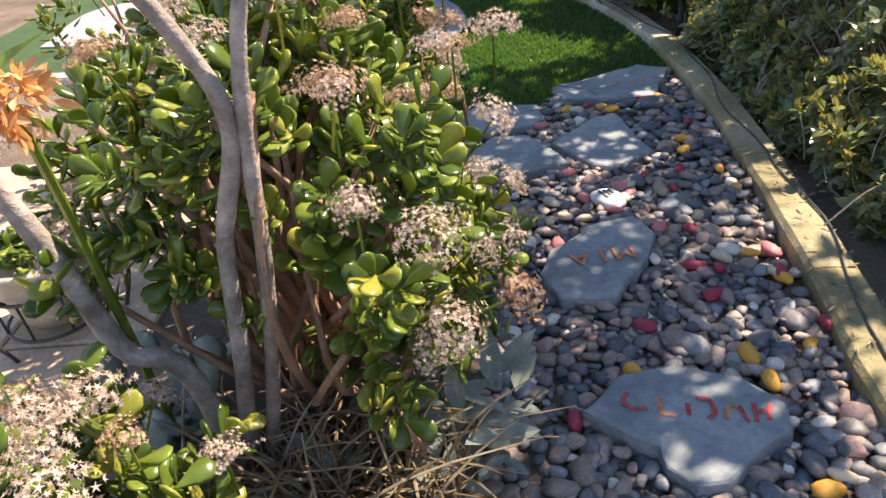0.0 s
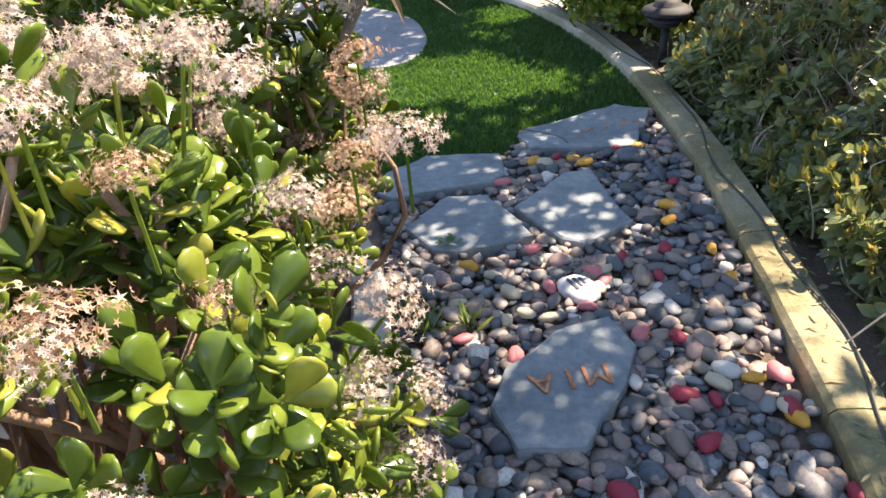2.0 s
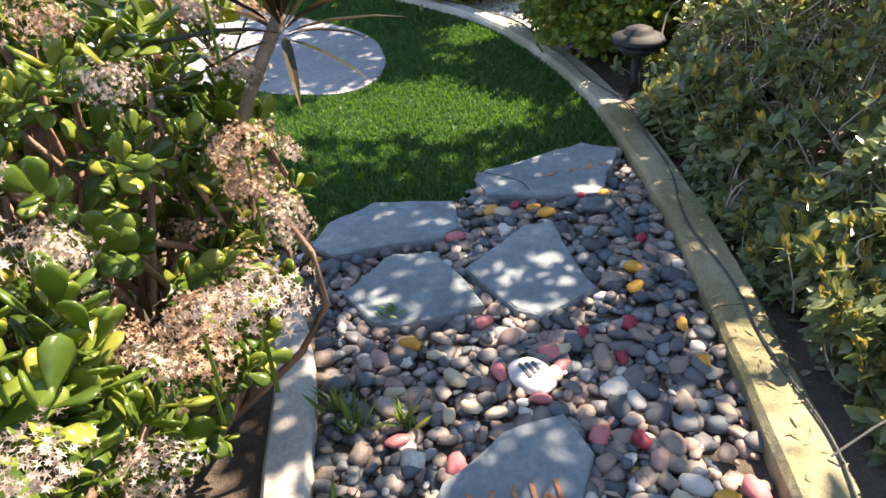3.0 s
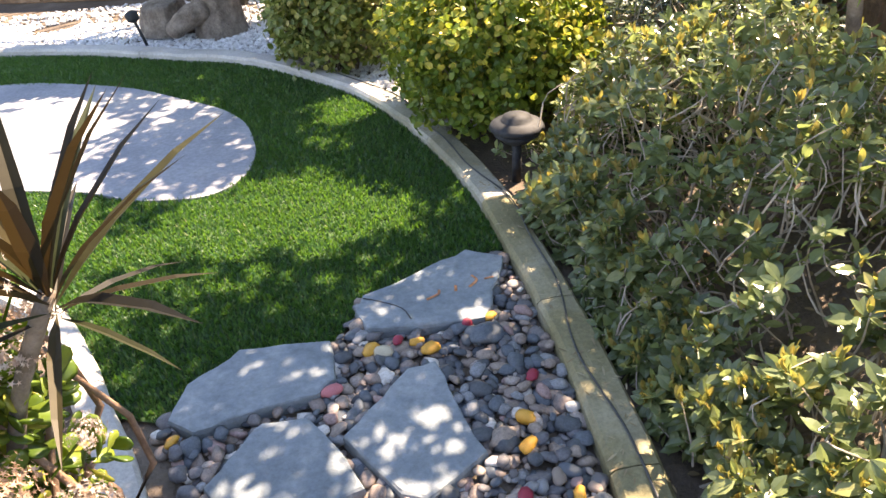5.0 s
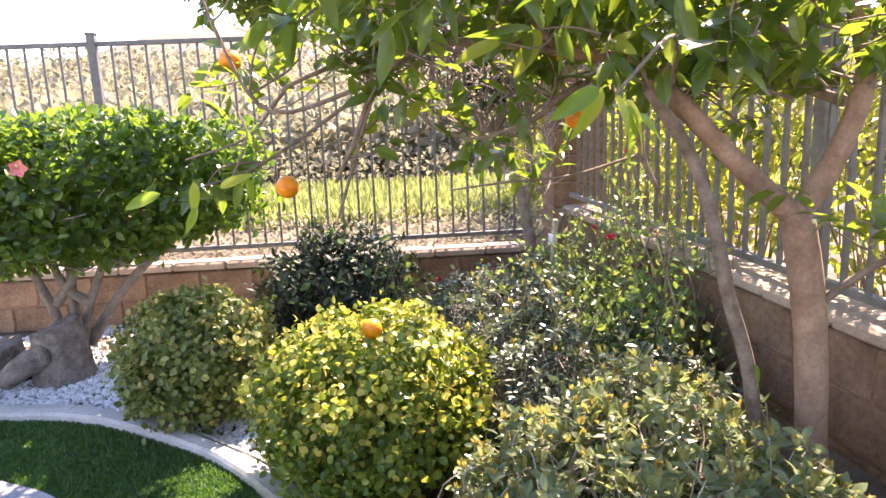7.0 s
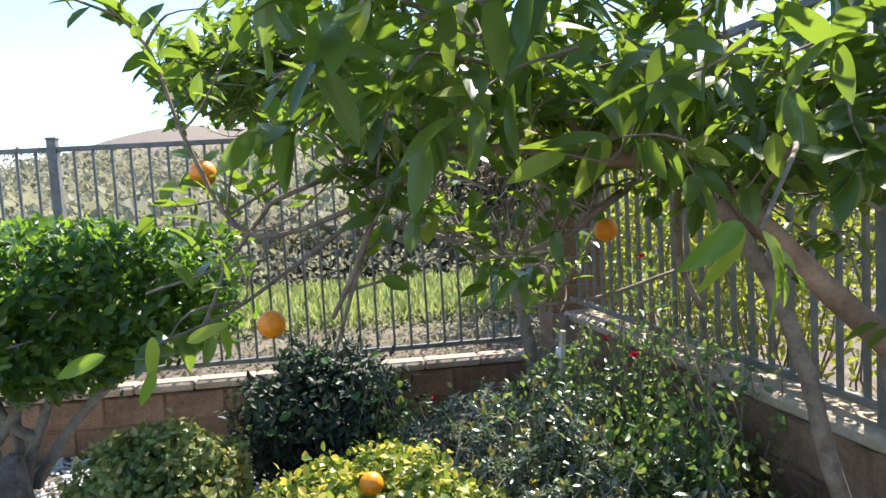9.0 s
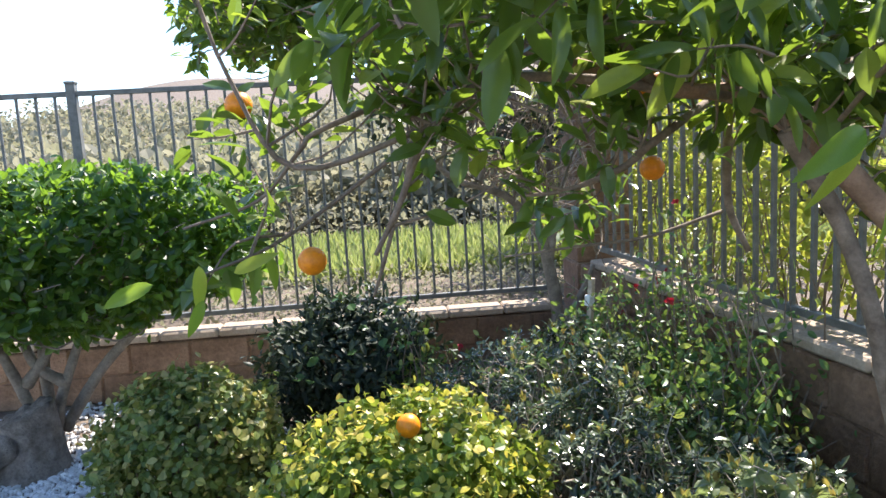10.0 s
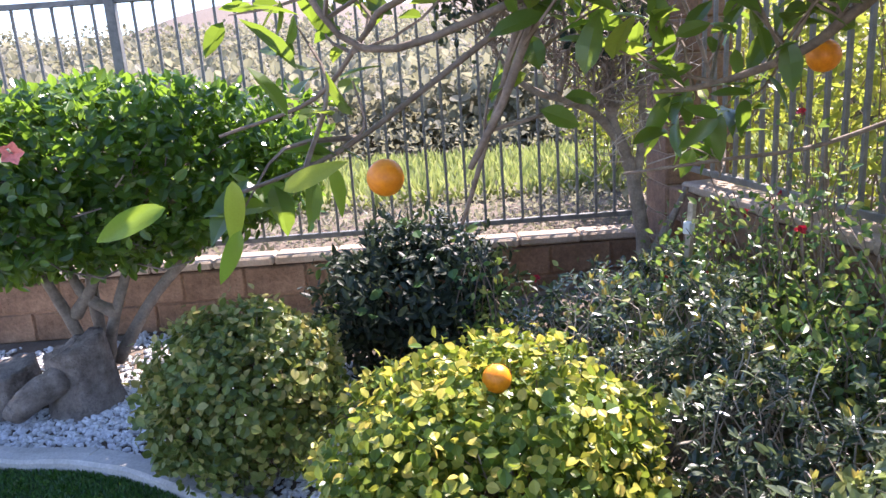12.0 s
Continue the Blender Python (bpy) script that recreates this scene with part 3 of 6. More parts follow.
for pts, c in (([(0.57, 1.21), (0.555, 1.185), (0.575, 1.165), (0.60, 1.165)], PAINT_RED), ([(0.63, 1.19), (0.625, 1.15), (0.65, 1.14)], PAINT_ORANGE), ([(0.68, 1.17), (0.675, 1.14)], PAINT_RED),
               ([(0.70, 1.185), (0.725, 1.175), (0.725, 1.14), (0.71, 1.13)], PAINT_RED), ([(0.745, 1.125), (0.755, 1.155), (0.775, 1.155)], PAINT_ORANGE), ([(0.775, 1.155), (0.78, 1.11)], PAINT_RED),
               ([(0.805, 1.16), (0.795, 1.11)], PAINT_RED), ([(0.80, 1.135), (0.825, 1.14)], PAINT_RED), ([(0.835, 1.155), (0.82, 1.115)], PAINT_RED)):
    stroke(stone_first, "paint_mark", pts, 0.011, 0.058, c, "worn painted mark")
wv, wf = leaf_template(0.5, 0.2, 0.2)
for i in range(14):
    a = rng.uniform(0, 6.28)
    d = np.array([[math.cos(a), math.sin(a), 0.6]])
    v, f = many(wv, wf, axes(d, np.array([[0, 0, 1.0]]), [0.022]), np.array([[0.37 + rng.normal(0, 0.012), 2.30 + rng.normal(0, 0.012), 0.046 + 0.012 * rng.random()]]))
    part("weed_leaf", mesh_np("weed_leaf", v, f, ROSE), stone_mid)

# ---- river pebbles ----
BED = [(0.26, 0.35), (1.01, 0.35), (1.03, 0.9), (1.05, 1.2), (1.08, 1.5), (1.12, 1.9), (1.15, 2.25), (1.17, 2.7), (1.165, 3.18), (1.04, 3.2), (0.66, 3.04), (0.56, 2.86), (0.15, 2.72), (0.10, 2.62), (0.17, 2.46), (0.21, 2.15),
       (0.235, 1.85), (0.26, 1.6), (0.27, 1.2)]
pebble_forms = [rock_template(2, 0.62, 0.35, s) for s in range(6)]
pebble_meshes = [mesh_np("pebble", v, f, PEB_ONE, True) for v, f in pebble_forms]


def pebble_bed():
    ob = thing("pebble_bed", (0, 0, 0), "loose grey, brown and painted river pebbles between the kerbs", "pebbles", kind="structure")
    spots = []
    for layer, (cell, z) in enumerate(((0.031, 0.006), (0.035, 0.022))):
        gx, gy = np.meshgrid(np.arange(0.1, 1.2, cell), np.arange(0.35, 3.22, cell))
        x = gx.ravel() + rng.uniform(-0.4, 0.4, gx.size) * cell
        y = gy.ravel() + rng.uniform(-0.4, 0.4, gx.size) * cell
        keep = inside(BED, x, y)
        for s in SLABS.values():
            keep &= ~inside(s, x, y)
        keep &= ~((layer == 1) & (rng.random(len(x)) < 0.12))
        keep &= ~((x > 0.9) & (y > 1.45) & (y < 1.85) & (rng.random(len(x)) < (0.75 if layer else 0.5)) & (x > 1.0))
        x, y = x[keep], y[keep]
        spots.append(np.stack([x, y, np.full(len(x), z) + rng.uniform(-0.004, 0.006, len(x)), np.full(len(x), layer)], -1))
    spots = np.concatenate(spots)
    n = len(spots)
    size = np.clip(rng.normal(0.0175, 0.0062, n), 0.008, 0.034)
    turn = spin(n, 0.3)
    stretch = np.stack([rng.uniform(0.75, 1.0, n), rng.uniform(0.95, 1.45, n), rng.uniform(0.7, 1.05, n)], -1)
    m = turn * (size[:, None] * stretch)[:, None, :]
    single = (spots[:, 3] == 1) & (spots[:, 1] > 1.55) & (spots[:, 1] < 2.3) & (spots[:, 0] > 0.55)
    idx = np.flatnonzero(single)[:300]
    rest = np.setdiff1d(np.arange(n), idx)
    kinds = np.arange(n) % 6
    soups = [many(*pebble_forms[k], m[rest[kinds[rest] == k]], spots[rest[kinds[rest] == k], :3]) for k in range(6)]
    v, f = join(soups)
    part("pebbles", mesh_np("pebbles", v, f, PEB_ALL, True), ob, kind="stuff")
    for i in idx:
        mm = Matrix(m[i].tolist()).to_4x4()
        mm.translation = spots[i, :3]
        part("pebble", pebble_meshes[kinds[i]], ob, at=mm)
    colours = ((PEB_ORANGE, "orange painted pebble", 20), (PEB_RED, "crimson painted pebble", 15), (PEB_PINK, "pink painted pebble", 12), (PEB_CREAM, "cream pebble", 14))
    known = {0: [(1.073, 2.071), (0.995, 1.715), (0.836, 2.762), (1.07, 2.20), (0.42, 2.20), (0.67, 2.80), (1.0, 2.36), (1.03, 2.86), (0.15, 2.58), (0.80, 2.80), (1.02, 2.45), (0.60, 1.30), (0.86, 1.33), (0.87, 0.97), (1.0, 1.35)],
             1: [(0.90, 2.10), (0.88, 1.86), (0.95, 2.22), (1.04, 1.62), (0.90, 1.66), (0.66, 1.45), (0.84, 1.68), (0.96, 2.85), (0.75, 2.82), (0.85, 1.55)],
             2: [(0.62, 2.08), (0.74, 2.13), (0.55, 2.66), (0.60, 2.26), (0.76, 2.09), (0.70, 1.99)],
             3: [(0.55, 1.98), (0.50, 1.96), (0.60, 1.96), (0.52, 2.07), (0.48, 2.15), (0.70, 2.78)]}
    for c, (mat, label, count) in enumerate(colours):
        forms = [mesh_np("painted_pebble", v, f, mat, True) for v, f in pebble_forms[:3]]
        pts = list(known[c])
        while len(pts) < count:
            x, y = rng.uniform(0.3, 1.1), rng.uniform(0.6, 3.0)
            if inside(BED, np.array([x]), np.array([y]))[0] and not any(inside(s, np.array([x]), np.array([y]))[0] for s in SLABS.values()):
                pts.append((x, y))
        for k, (x, y) in enumerate(pts):
            mm = Matrix((spin(1, 0.25)[0] * (rng.uniform(0.017, 0.026) * np.array([0.85, 1.3, 0.9]))[None, :]).tolist()).to_4x4()
            mm.translation = (x, y, 0.032)
            part("painted_pebble", forms[k % 3], ob, label, mm)
    return ob


pebble_bed()


def marker_stone():
    ob = thing("marker_stone", (0.69, 2.06, 0.03), "smooth oval white stone with unreadable dark writing", "stone", rot=(0, 0, 25))
    v, f = rock_template(3, 0.5, 0.1, 3)
    part("stone_body", mesh_np("stone_body", v * np.array([0.048, 0.062, 0.05]), f, WHITE_STONE, True), ob)
    for k in range(3):
        part("writing_bar", mesh_bm("writing_bar", box_bm(0.008, 0.05 - 0.01 * k, 0.002, 0), INK), ob, "bar of dark writing", pose(-0.016 + 0.014 * k, 0.004, 0.0235))


marker_stone()
ob = thing("boulder", (1.0, 2.78, 0.03), "lumpy speckled pinkish brown cobble beside the kerb", "stone")
v, f = rock_template(3, 0.6, 0.45, 9)
part("stone_body", mesh_np("stone_body", v * np.array([0.055, 0.04, 0.045]), f, PEB_ONE, True), ob)

# ---- patio stone and left terrace ----
ob = thing("patio_slab", (0, 0, 0), "large pale smooth stone patio slab set in the lawn", "patio", kind="structure")
bm = bmesh.new()
line = smooth_line([(x, y, 0) for x, y in PATIO_EDGE], 4)[:, :2]
lo = [bm.verts.new((x, y, -0.02)) for x, y in line]
hi = [bm.verts.new((x, y, 0.024)) for x, y in line]
bm.faces.new(hi)
for i in range(len(line)):
    j = (i + 1) % len(line)
    bm.faces.new((lo[i], lo[j], hi[j], hi[i]))
part("stone_slab", mesh_bm("stone_slab", bm, PATIO), ob)

terrace = thing("terrace", (0, 0, 0), "tan paved terrace beside the planting bed", "paving", kind="structure")
for i in range(6):
    for j in range(5):
        me = mesh_bm("paver", box_bm(0.392, 0.392, 0.03, 0.006), PAVER)
        part("paver", me, terrace, at=pose(-0.78 - 0.4 * i, 0.95 + 0.4 * j, -0.008, 0, 0, 0))

# ---- white gravel bed ----
def white_gravel():
    tv, tt = rock_template(1, 0.7, 0.5, 2)
    n = 26000
    x, y = rng.uniform(-1.8, 1.45, n), rng.uniform(4.3, 7.6, n)
    edge = smooth_line(KERB_LINE)[:, :2]
    order = np.argsort(edge[:, 0])
    outer = np.interp(x, edge[order, 0], edge[order, 1]) + 0.09
    keep = (y > outer) & (back_dist(x, y) > 0.1) & (x < 1.35)
    keep &= np.array([noise.noise(Vector((a * 2.2, b * 2.2, 0))) for a, b in zip(x, y)]) > -0.30
    keep &= (back_dist(x, y) > 0.85) | (rng.random(n) < 0.4)
    x, y = x[keep], y[keep]
    k = len(x)
    m = spin(k, 0.6) * (rng.uniform(0.010, 0.021, k)[:, None] * rng.uniform(0.7, 1.3, (k, 3)))[:, None, :]
    v, f = many(tv, tt, m, np.stack([x, y, ground_z(x, y) + 0.006 + 0.008 * rng.random(k)], -1))
    return tagged(new("white_gravel", mesh_np("white_gravel", v, f, WHITE_GRAVEL)), "loose white and grey landscaping gravel under the shrubs", "gravel", kind="stuff")


white_gravel()


# ---- block walls and iron fences ----
def block_wall(name, at, direction, start, length, courses, base, label, course=0.20, block=0.40, depth=0.19):
    """A wall of slump blocks with a cap course; returns the height of its top."""
    ob = thing(name, (at[0], at[1], 0), label, "wall", kind="structure", rot=(0, 0, math.degrees(math.atan2(direction[1], direction[0]))))
    count = int(round(length / block))
    body = [mesh_bm("block", box_bm(block - 0.010, depth, course - 0.010, 0.010, 0.007), BLOCK) for _ in range(1)]
    for c in range(courses):
        shift = block / 2 if c % 2 else 0.0
        for k in range(count):
            part("block", body[0], ob, at=pose(start + (k + 0.5) * block + shift, 0, base + c * course))
    top = base + courses * course
    core = mesh_bm("mortar_core", box_bm(length, depth - 0.022, courses * course - 0.012, 0), BLOCK)
    part("mortar_core", core, ob, "recessed mortar joints", pose(start + length / 2, 0, base))
    cap = mesh_bm("cap_block", box_bm(block - 0.006, depth + 0.014, 0.055, 0.012, 0.005), CAPSTONE)
    for k in range(count):
        part("cap_block", cap, ob, at=pose(start + (k + 0.5) * block, 0, top))
    return top + 0.055


def iron_fence(name, at, direction, start, length, low, high, label, spacing=0.1215, bar=0.017, posts=()):
    ob = thing(name, (at[0], at[1], 0), label, "fence", rot=(0, 0, math.degrees(math.atan2(direction[1], direction[0]))))
    upright = mesh_bm("bar", box_bm(bar, bar, high - low, 0.002), FENCE_PAINT)
    for k in range(int(length / spacing)):
        part("bar", upright, ob, at=pose(start + k * spacing, 0, low))
    for z in (low, high - 0.02):
        part("rail", mesh_bm("rail", box_bm(length, 0.034, 0.034, 0.003), FENCE_PAINT), ob, at=pose(start + length / 2, 0, z))
    for s in posts:
        part("post", mesh_bm("post", box_bm(0.06, 0.06, high - low + 0.16, 0.004), FENCE_PAINT), ob, at=pose(s, 0, low - 0.10))
        part("post_cap", mesh_bm("post_cap", box_bm(0.07, 0.07, 0.018, 0.004), FENCE_PAINT), ob, at=pose(s, 0, high + 0.06))
    return ob


back_top = block_wall("wall_back", BACK_AT, BACK_DIR, -6.4, 7.2, 2, 0.005, "low tan slump-block garden wall with a pale cap")
iron_fence("back_fence", BACK_AT, BACK_DIR, -6.4, 7.2, 0.54, 2.10, "grey painted iron picket fence standing on the back wall", posts=(-4.85, -2.40, -0.0 - 7.2))
block_wall("wall_right", RIGHT_AT, RIGHT_DIR, -4.4, 7.6, 4, -0.035, "tan slump-block garden wall beside the orange tree")
iron_fence("right_fence", RIGHT_AT, RIGHT_DIR, -2.2, 5.5, 0.86, 2.25, "grey painted iron picket fence on the side wall", bar=0.020, posts=(-2.2, 0.62))


def pillar():
    c = BACK_AT + BACK_DIR * 1.12
    ob = thing("block_pillar", (c[0], c[1], 0), "square tan slump-block corner pillar between two fences", "pillar", kind="structure", rot=(0, 0, math.degrees(math.atan2(BACK_DIR[1], BACK_DIR[0]))))
    me = mesh_bm("pillar_block", box_bm(0.40, 0.40, 0.195, 0.012, 0.007), BLOCK)
    for k in range(12):
        part("pillar_block", me, ob, at=pose(0, 0, -0.05 + 0.2 * k))
    part("mortar_core", mesh_bm("mortar_core", box_bm(0.37, 0.37, 2.38, 0), CAPSTONE), ob, at=pose(0, 0, -0.05))
    part("pillar_cap", mesh_bm("pillar_cap", box_bm(0.48, 0.48, 0.07, 0.015), CAPSTONE), ob, at=pose(0, 0, 2.35))


pillar()


# ---- plants ----
OVATE = leaf_template(0.55)
SLIM = leaf_template(0.40, 0.2, 0.2)
ROUND = leaf_template(0.78, 0.22, 0.1, 0.5)
FAT = fat_leaf_template()


def shell(n, centre, radii, depth=0.28, lumps=0.16, low=-0.9, square=2.0, seed=0.0):
    """Points in the outer layer of a lumpy clipped bush, and their outward directions."""
    d = unit(rng.normal(0, 1, (n * 2, 3)))
    d = d[d[:, 2] > low][:n]
    k = (np.abs(d) ** square).sum(1) ** (-1 / square)
    lump = np.array([noise.noise(Vector(p * 2.6) + Vector((seed, seed * 2, 0))) + 0.5 * noise.noise(Vector(p * 6) + Vector((seed, 0, 3))) for p in d])
    r = k * (1 + lumps * lump) * (1 - depth * rng.random(len(d)) ** 1.5) * (1 + 0.12 * rng.random(len(d)) ** 7)
    return np.array(centre) + d * r[:, None] * np.array(radii), d


def leaf_cloud(template, pts, out, size, up=0.5, spread=0.7, face=True):
    """Leaves at pts; they face outwards and upwards, or, with face off, point outwards like shoots."""
    n = len(pts)
    if face:
        k = n // 2
        a = leaf_cloud(template, pts[:k], out[:k], size, up, spread, False)
        pts, out = pts[k:], out[k:]
        n = len(pts)
        along = unit(np.cross(out, rng.normal(0, 1, (n, 3)))) + 0.35 * out + np.array([0, 0, -0.15])
        normal = unit(out * 0.9 + rng.normal(0, 0.38, (n, 3)) + np.array([0, 0, up]))
        return join([a, many(*template, axes(along, normal, rng.uniform(0.7, 1.25, n) * size), pts)])
    along = unit(out + rng.normal(0, spread, (n, 3)) + np.array([0, 0, 0.25]))
    normal = unit(out * 0.6 + rng.normal(0, 0.5, (n, 3)) + np.array([0, 0, up]))
    return many(*template, axes(along, normal, rng.uniform(0.7, 1.25, n) * size), pts)


def twigs(starts, ends, r0, r1, sides=4, bend=0.12):
    soups = []
    for a, b in zip(starts, ends):
        mid = (np.array(a) + np.array(b)) / 2 + rng.normal(0, bend, 3) * np.linalg.norm(np.array(b) - np.array(a))
        soups.append(tube([a, mid, b], r0, r1, sides, 3))
    return join(soups)


def bush(name, centre, radii, count, size, template, mat, label, category="bush", low=-0.75, stems=26, square=2.0, seed=0.0, tips=None, depth=0.3, lumps=0.16, base_z=None):
    base = base_z if base_z is not None else float(ground_z(centre[0], centre[1]))
    ob = thing(name, (centre[0], centre[1], base), label, category)
    c = np.array([0, 0, centre[2] - base])
    p, d = shell(count, c, radii, depth, lumps, low, square, seed)
    p[:, 2] = np.maximum(p[:, 2], 0.01)
    hollow = np.array([noise.noise(Vector(u * 7.5) + Vector((seed, 1, 0))) for u in d]) < -0.09
    p = np.where(hollow[:, None], c + (p - c) * 0.78, p)
    v, f = leaf_cloud(template, p, d, size)
    part("foliage", mesh_np("foliage", v, f, mat), ob, kind="stuff")
    q, e = shell(stems * 3, c, np.array(radii) * 0.93, 0.35, lumps, -0.2, square, seed)
    starts = [np.array([rng.normal(0, 0.05), rng.normal(0, 0.05), -0.02]) for _ in q]
    v, f = twigs(starts, q, 0.008, 0.002)
    part("branchwork", mesh_np("branchwork", v, f, TWIG), ob, kind="stuff")
    if tips:
        p, d = shell(tips[1], c, np.array(radii) * 1.03, 0.05, lumps, 0.1, square, seed)
        v, f = leaf_cloud(ROUND, p, unit(d + np.array([0, 0, 0.6])), tips[2], 0.4)
        part("outer_tips", mesh_np("outer_tips", v, f, tips[0]), ob, kind="stuff")
    return ob


# the golden bush's tips stand for sunlight on its top
bush("golden_bush", (1.43, 4.36, 0.35), (0.45, 0.44, 0.385), 13500, 0.035, ROUND, GOLD, "clipped golden-green rounded bush by the kerb", square=2.4, seed=1.0, lumps=0.24, tips=(GOLD_LIT_TIP, 1100, 0.031))
bush("round_bush", (0.78, 5.42, 0.34), (0.385, 0.38, 0.33), 9000, 0.036, ROUND, VARIE, "clipped round olive-green bush on white gravel", square=2.4, seed=2.0, lumps=0.24, tips=(VARIE_TIP, 420, 0.036))
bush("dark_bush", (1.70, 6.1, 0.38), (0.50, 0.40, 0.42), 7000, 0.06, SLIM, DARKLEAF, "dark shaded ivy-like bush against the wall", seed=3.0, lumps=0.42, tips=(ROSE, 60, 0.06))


def hedge(name, x0, x1, y0, y1, shoots, label, seed, tall=0.26, gap=0.30, tips=0.4, mat=HEDGE, slim=0.52):
    """A loose evergreen hedge: pale twigs that each carry a whorl of leaves, some with an upright yellow bud."""
    own = np.random.default_rng(int(seed) + 50)
    ob = thing(name, ((x0 + x1) / 2, (y0 + y1) / 2, float(ground_z((x0 + x1) / 2, (y0 + y1) / 2))), label, "hedge")
    o = np.array(ob.matrix_basis.translation)
    x, y = own.uniform(x0, x1, shoots), own.uniform(y0, y1, shoots)
    edge_n = int(shoots * 0.3)
    x[:edge_n] = x0 + 0.16 * own.random(edge_n)
    room = wall_x(y) - x
    keep = room > gap
    x, y, room = x[keep], y[keep], room[keep]
    n = len(x)
    x = x + 0.09 * np.array([noise.noise(Vector((b * 3.5, seed, 5))) for b in y])
    wig = np.array([noise.noise(Vector((a * 3, b * 3, seed))) + 0.9 * noise.noise(Vector((a * 8, b * 8, seed))) for a, b in zip(x, y)])
    near = sstep(-0.06, 0.30, x - x0) * sstep(0, 0.2, y1 - y)
    top = 0.14 + (0.27 + tall * sstep(x0 - 0.02, x0 + 0.7, x) * sstep(gap - 0.1, gap + 0.3, room)) * near + 0.10 * wig
    floor_z = ground_z(x, y)
    side = np.exp(-np.clip(x - x0, 0, 2) / 0.16)
    drop = np.where(own.random(n) < 0.25 + 0.5 * side, own.random(n) * 0.85, own.random(n) ** 2 * 0.3)
    z = np.maximum(top - drop * top, floor_z + 0.05)
    tip = np.stack([x, y, z], -1)
    gaps = np.array([noise.noise(Vector(q * 6.5) + Vector((seed, 0, 0))) for q in tip]) > -0.20
    gaps &= np.hypot(tip[:, 0] - 1.345, tip[:, 1] - 3.70) > 0.15
    tip, side, drop = tip[gaps], side[gaps], drop[gaps]
    n = len(tip)
    up = unit(np.stack([-side * 0.9 + own.normal(0, 0.35, n), own.normal(0, 0.38, n), np.full(n, 0.85)], -1))
    root = tip - up * own.uniform(0.12, 0.26, n)[:, None] + own.normal(0, 0.03, (n, 3))
    root[:, 2] = np.maximum(root[:, 2], ground_z(root[:, 0], root[:, 1]) - 0.01)
    tip, root = tip - o, root - o
    # whorls of leaves round the ends of the twigs
    per = 9
    ref = unit(np.cross(up, own.normal(0, 1, (n, 3))))
    oth = np.cross(up, ref)
    k = np.tile(np.arange(per), n)
    ang = k * 2.4 + np.repeat(own.uniform(0, 6.28, n), per)
    out = np.cos(ang)[:, None] * np.repeat(ref, per, 0) + np.sin(ang)[:, None] * np.repeat(oth, per, 0)
    u = np.repeat(up, per, 0)
    at = np.repeat(tip, per, 0) - u * (0.05 * (1 - k / per))[:, None] + own.normal(0, 0.006, (n * per, 3))
    along = out + u * (0.10 + 0.75 * (k / per))[:, None] + own.normal(0, 0.18, out.shape)
    face = u - 0.3 * out + own.normal(0, 0.25, out.shape)
    v, f = many(*leaf_template(slim, 0.22, 0.16, 0.58), axes(along, face, own.uniform(0.030, 0.058, n * per)), at)
    part("foliage", mesh_np("foliage", v, f, mat), ob, kind="stuff")
    v, f = twigs(root, tip, 0.0032, 0.0016, 4, 0.14)
    part("twig_mass", mesh_np("twig_mass", v, f, PALE_TWIG), ob, kind="stuff")
    # older bare wood, forked and crooked, low in the gaps
    m = n // 7
    sel = own.choice(n, m, replace=False)
    ends = root[sel] + up[sel] * 0.05
    starts = ends + np.stack([own.normal(0.05, 0.07, m), own.normal(0, 0.08, m), -own.uniform(0.03, 0.16, m)], -1)
    v, f = twigs(starts, ends, 0.0052, 0.003, 5, 0.22)
    part("branchwork", mesh_np("branchwork", v, f, PALE_TWIG), ob, kind="stuff")
    # upright yellowish buds on the outermost shoots
    sel = np.flatnonzero((drop < 0.25) & (own.random(n) < tips))
    m = len(sel)
    a = np.repeat(tip[sel], 5, 0) + own.normal(0, 0.004, (m * 5, 3))
    d = np.repeat(up[sel] * 0.6 + np.array([0, 0, 0.6]), 5, 0) + own.normal(0, 0.22, (m * 5, 3))
    v, f = many(*SLIM, axes(d, own.normal(0, 1, (m * 5, 3)), own.uniform(0.018, 0.042, m * 5)), a)
    part("outer_tips", mesh_np("outer_tips", v, f, HEDGE_TIP), ob, kind="stuff")
    return ob


hedge("hedge", 1.31, 2.50, 0.5, 3.85, 3900, "loose grey-green hedge with pale twigs and yellow tips beside the kerb", 1.0, tips=0.6)
hedge("low_hedge", 1.74, 3.1, 3.4, 5.7, 2900, "low shaded grey-green shrubs between golden bush and side wall", 4.0, 0.24, 0.16, 0.18, DUSKY, 0.40)


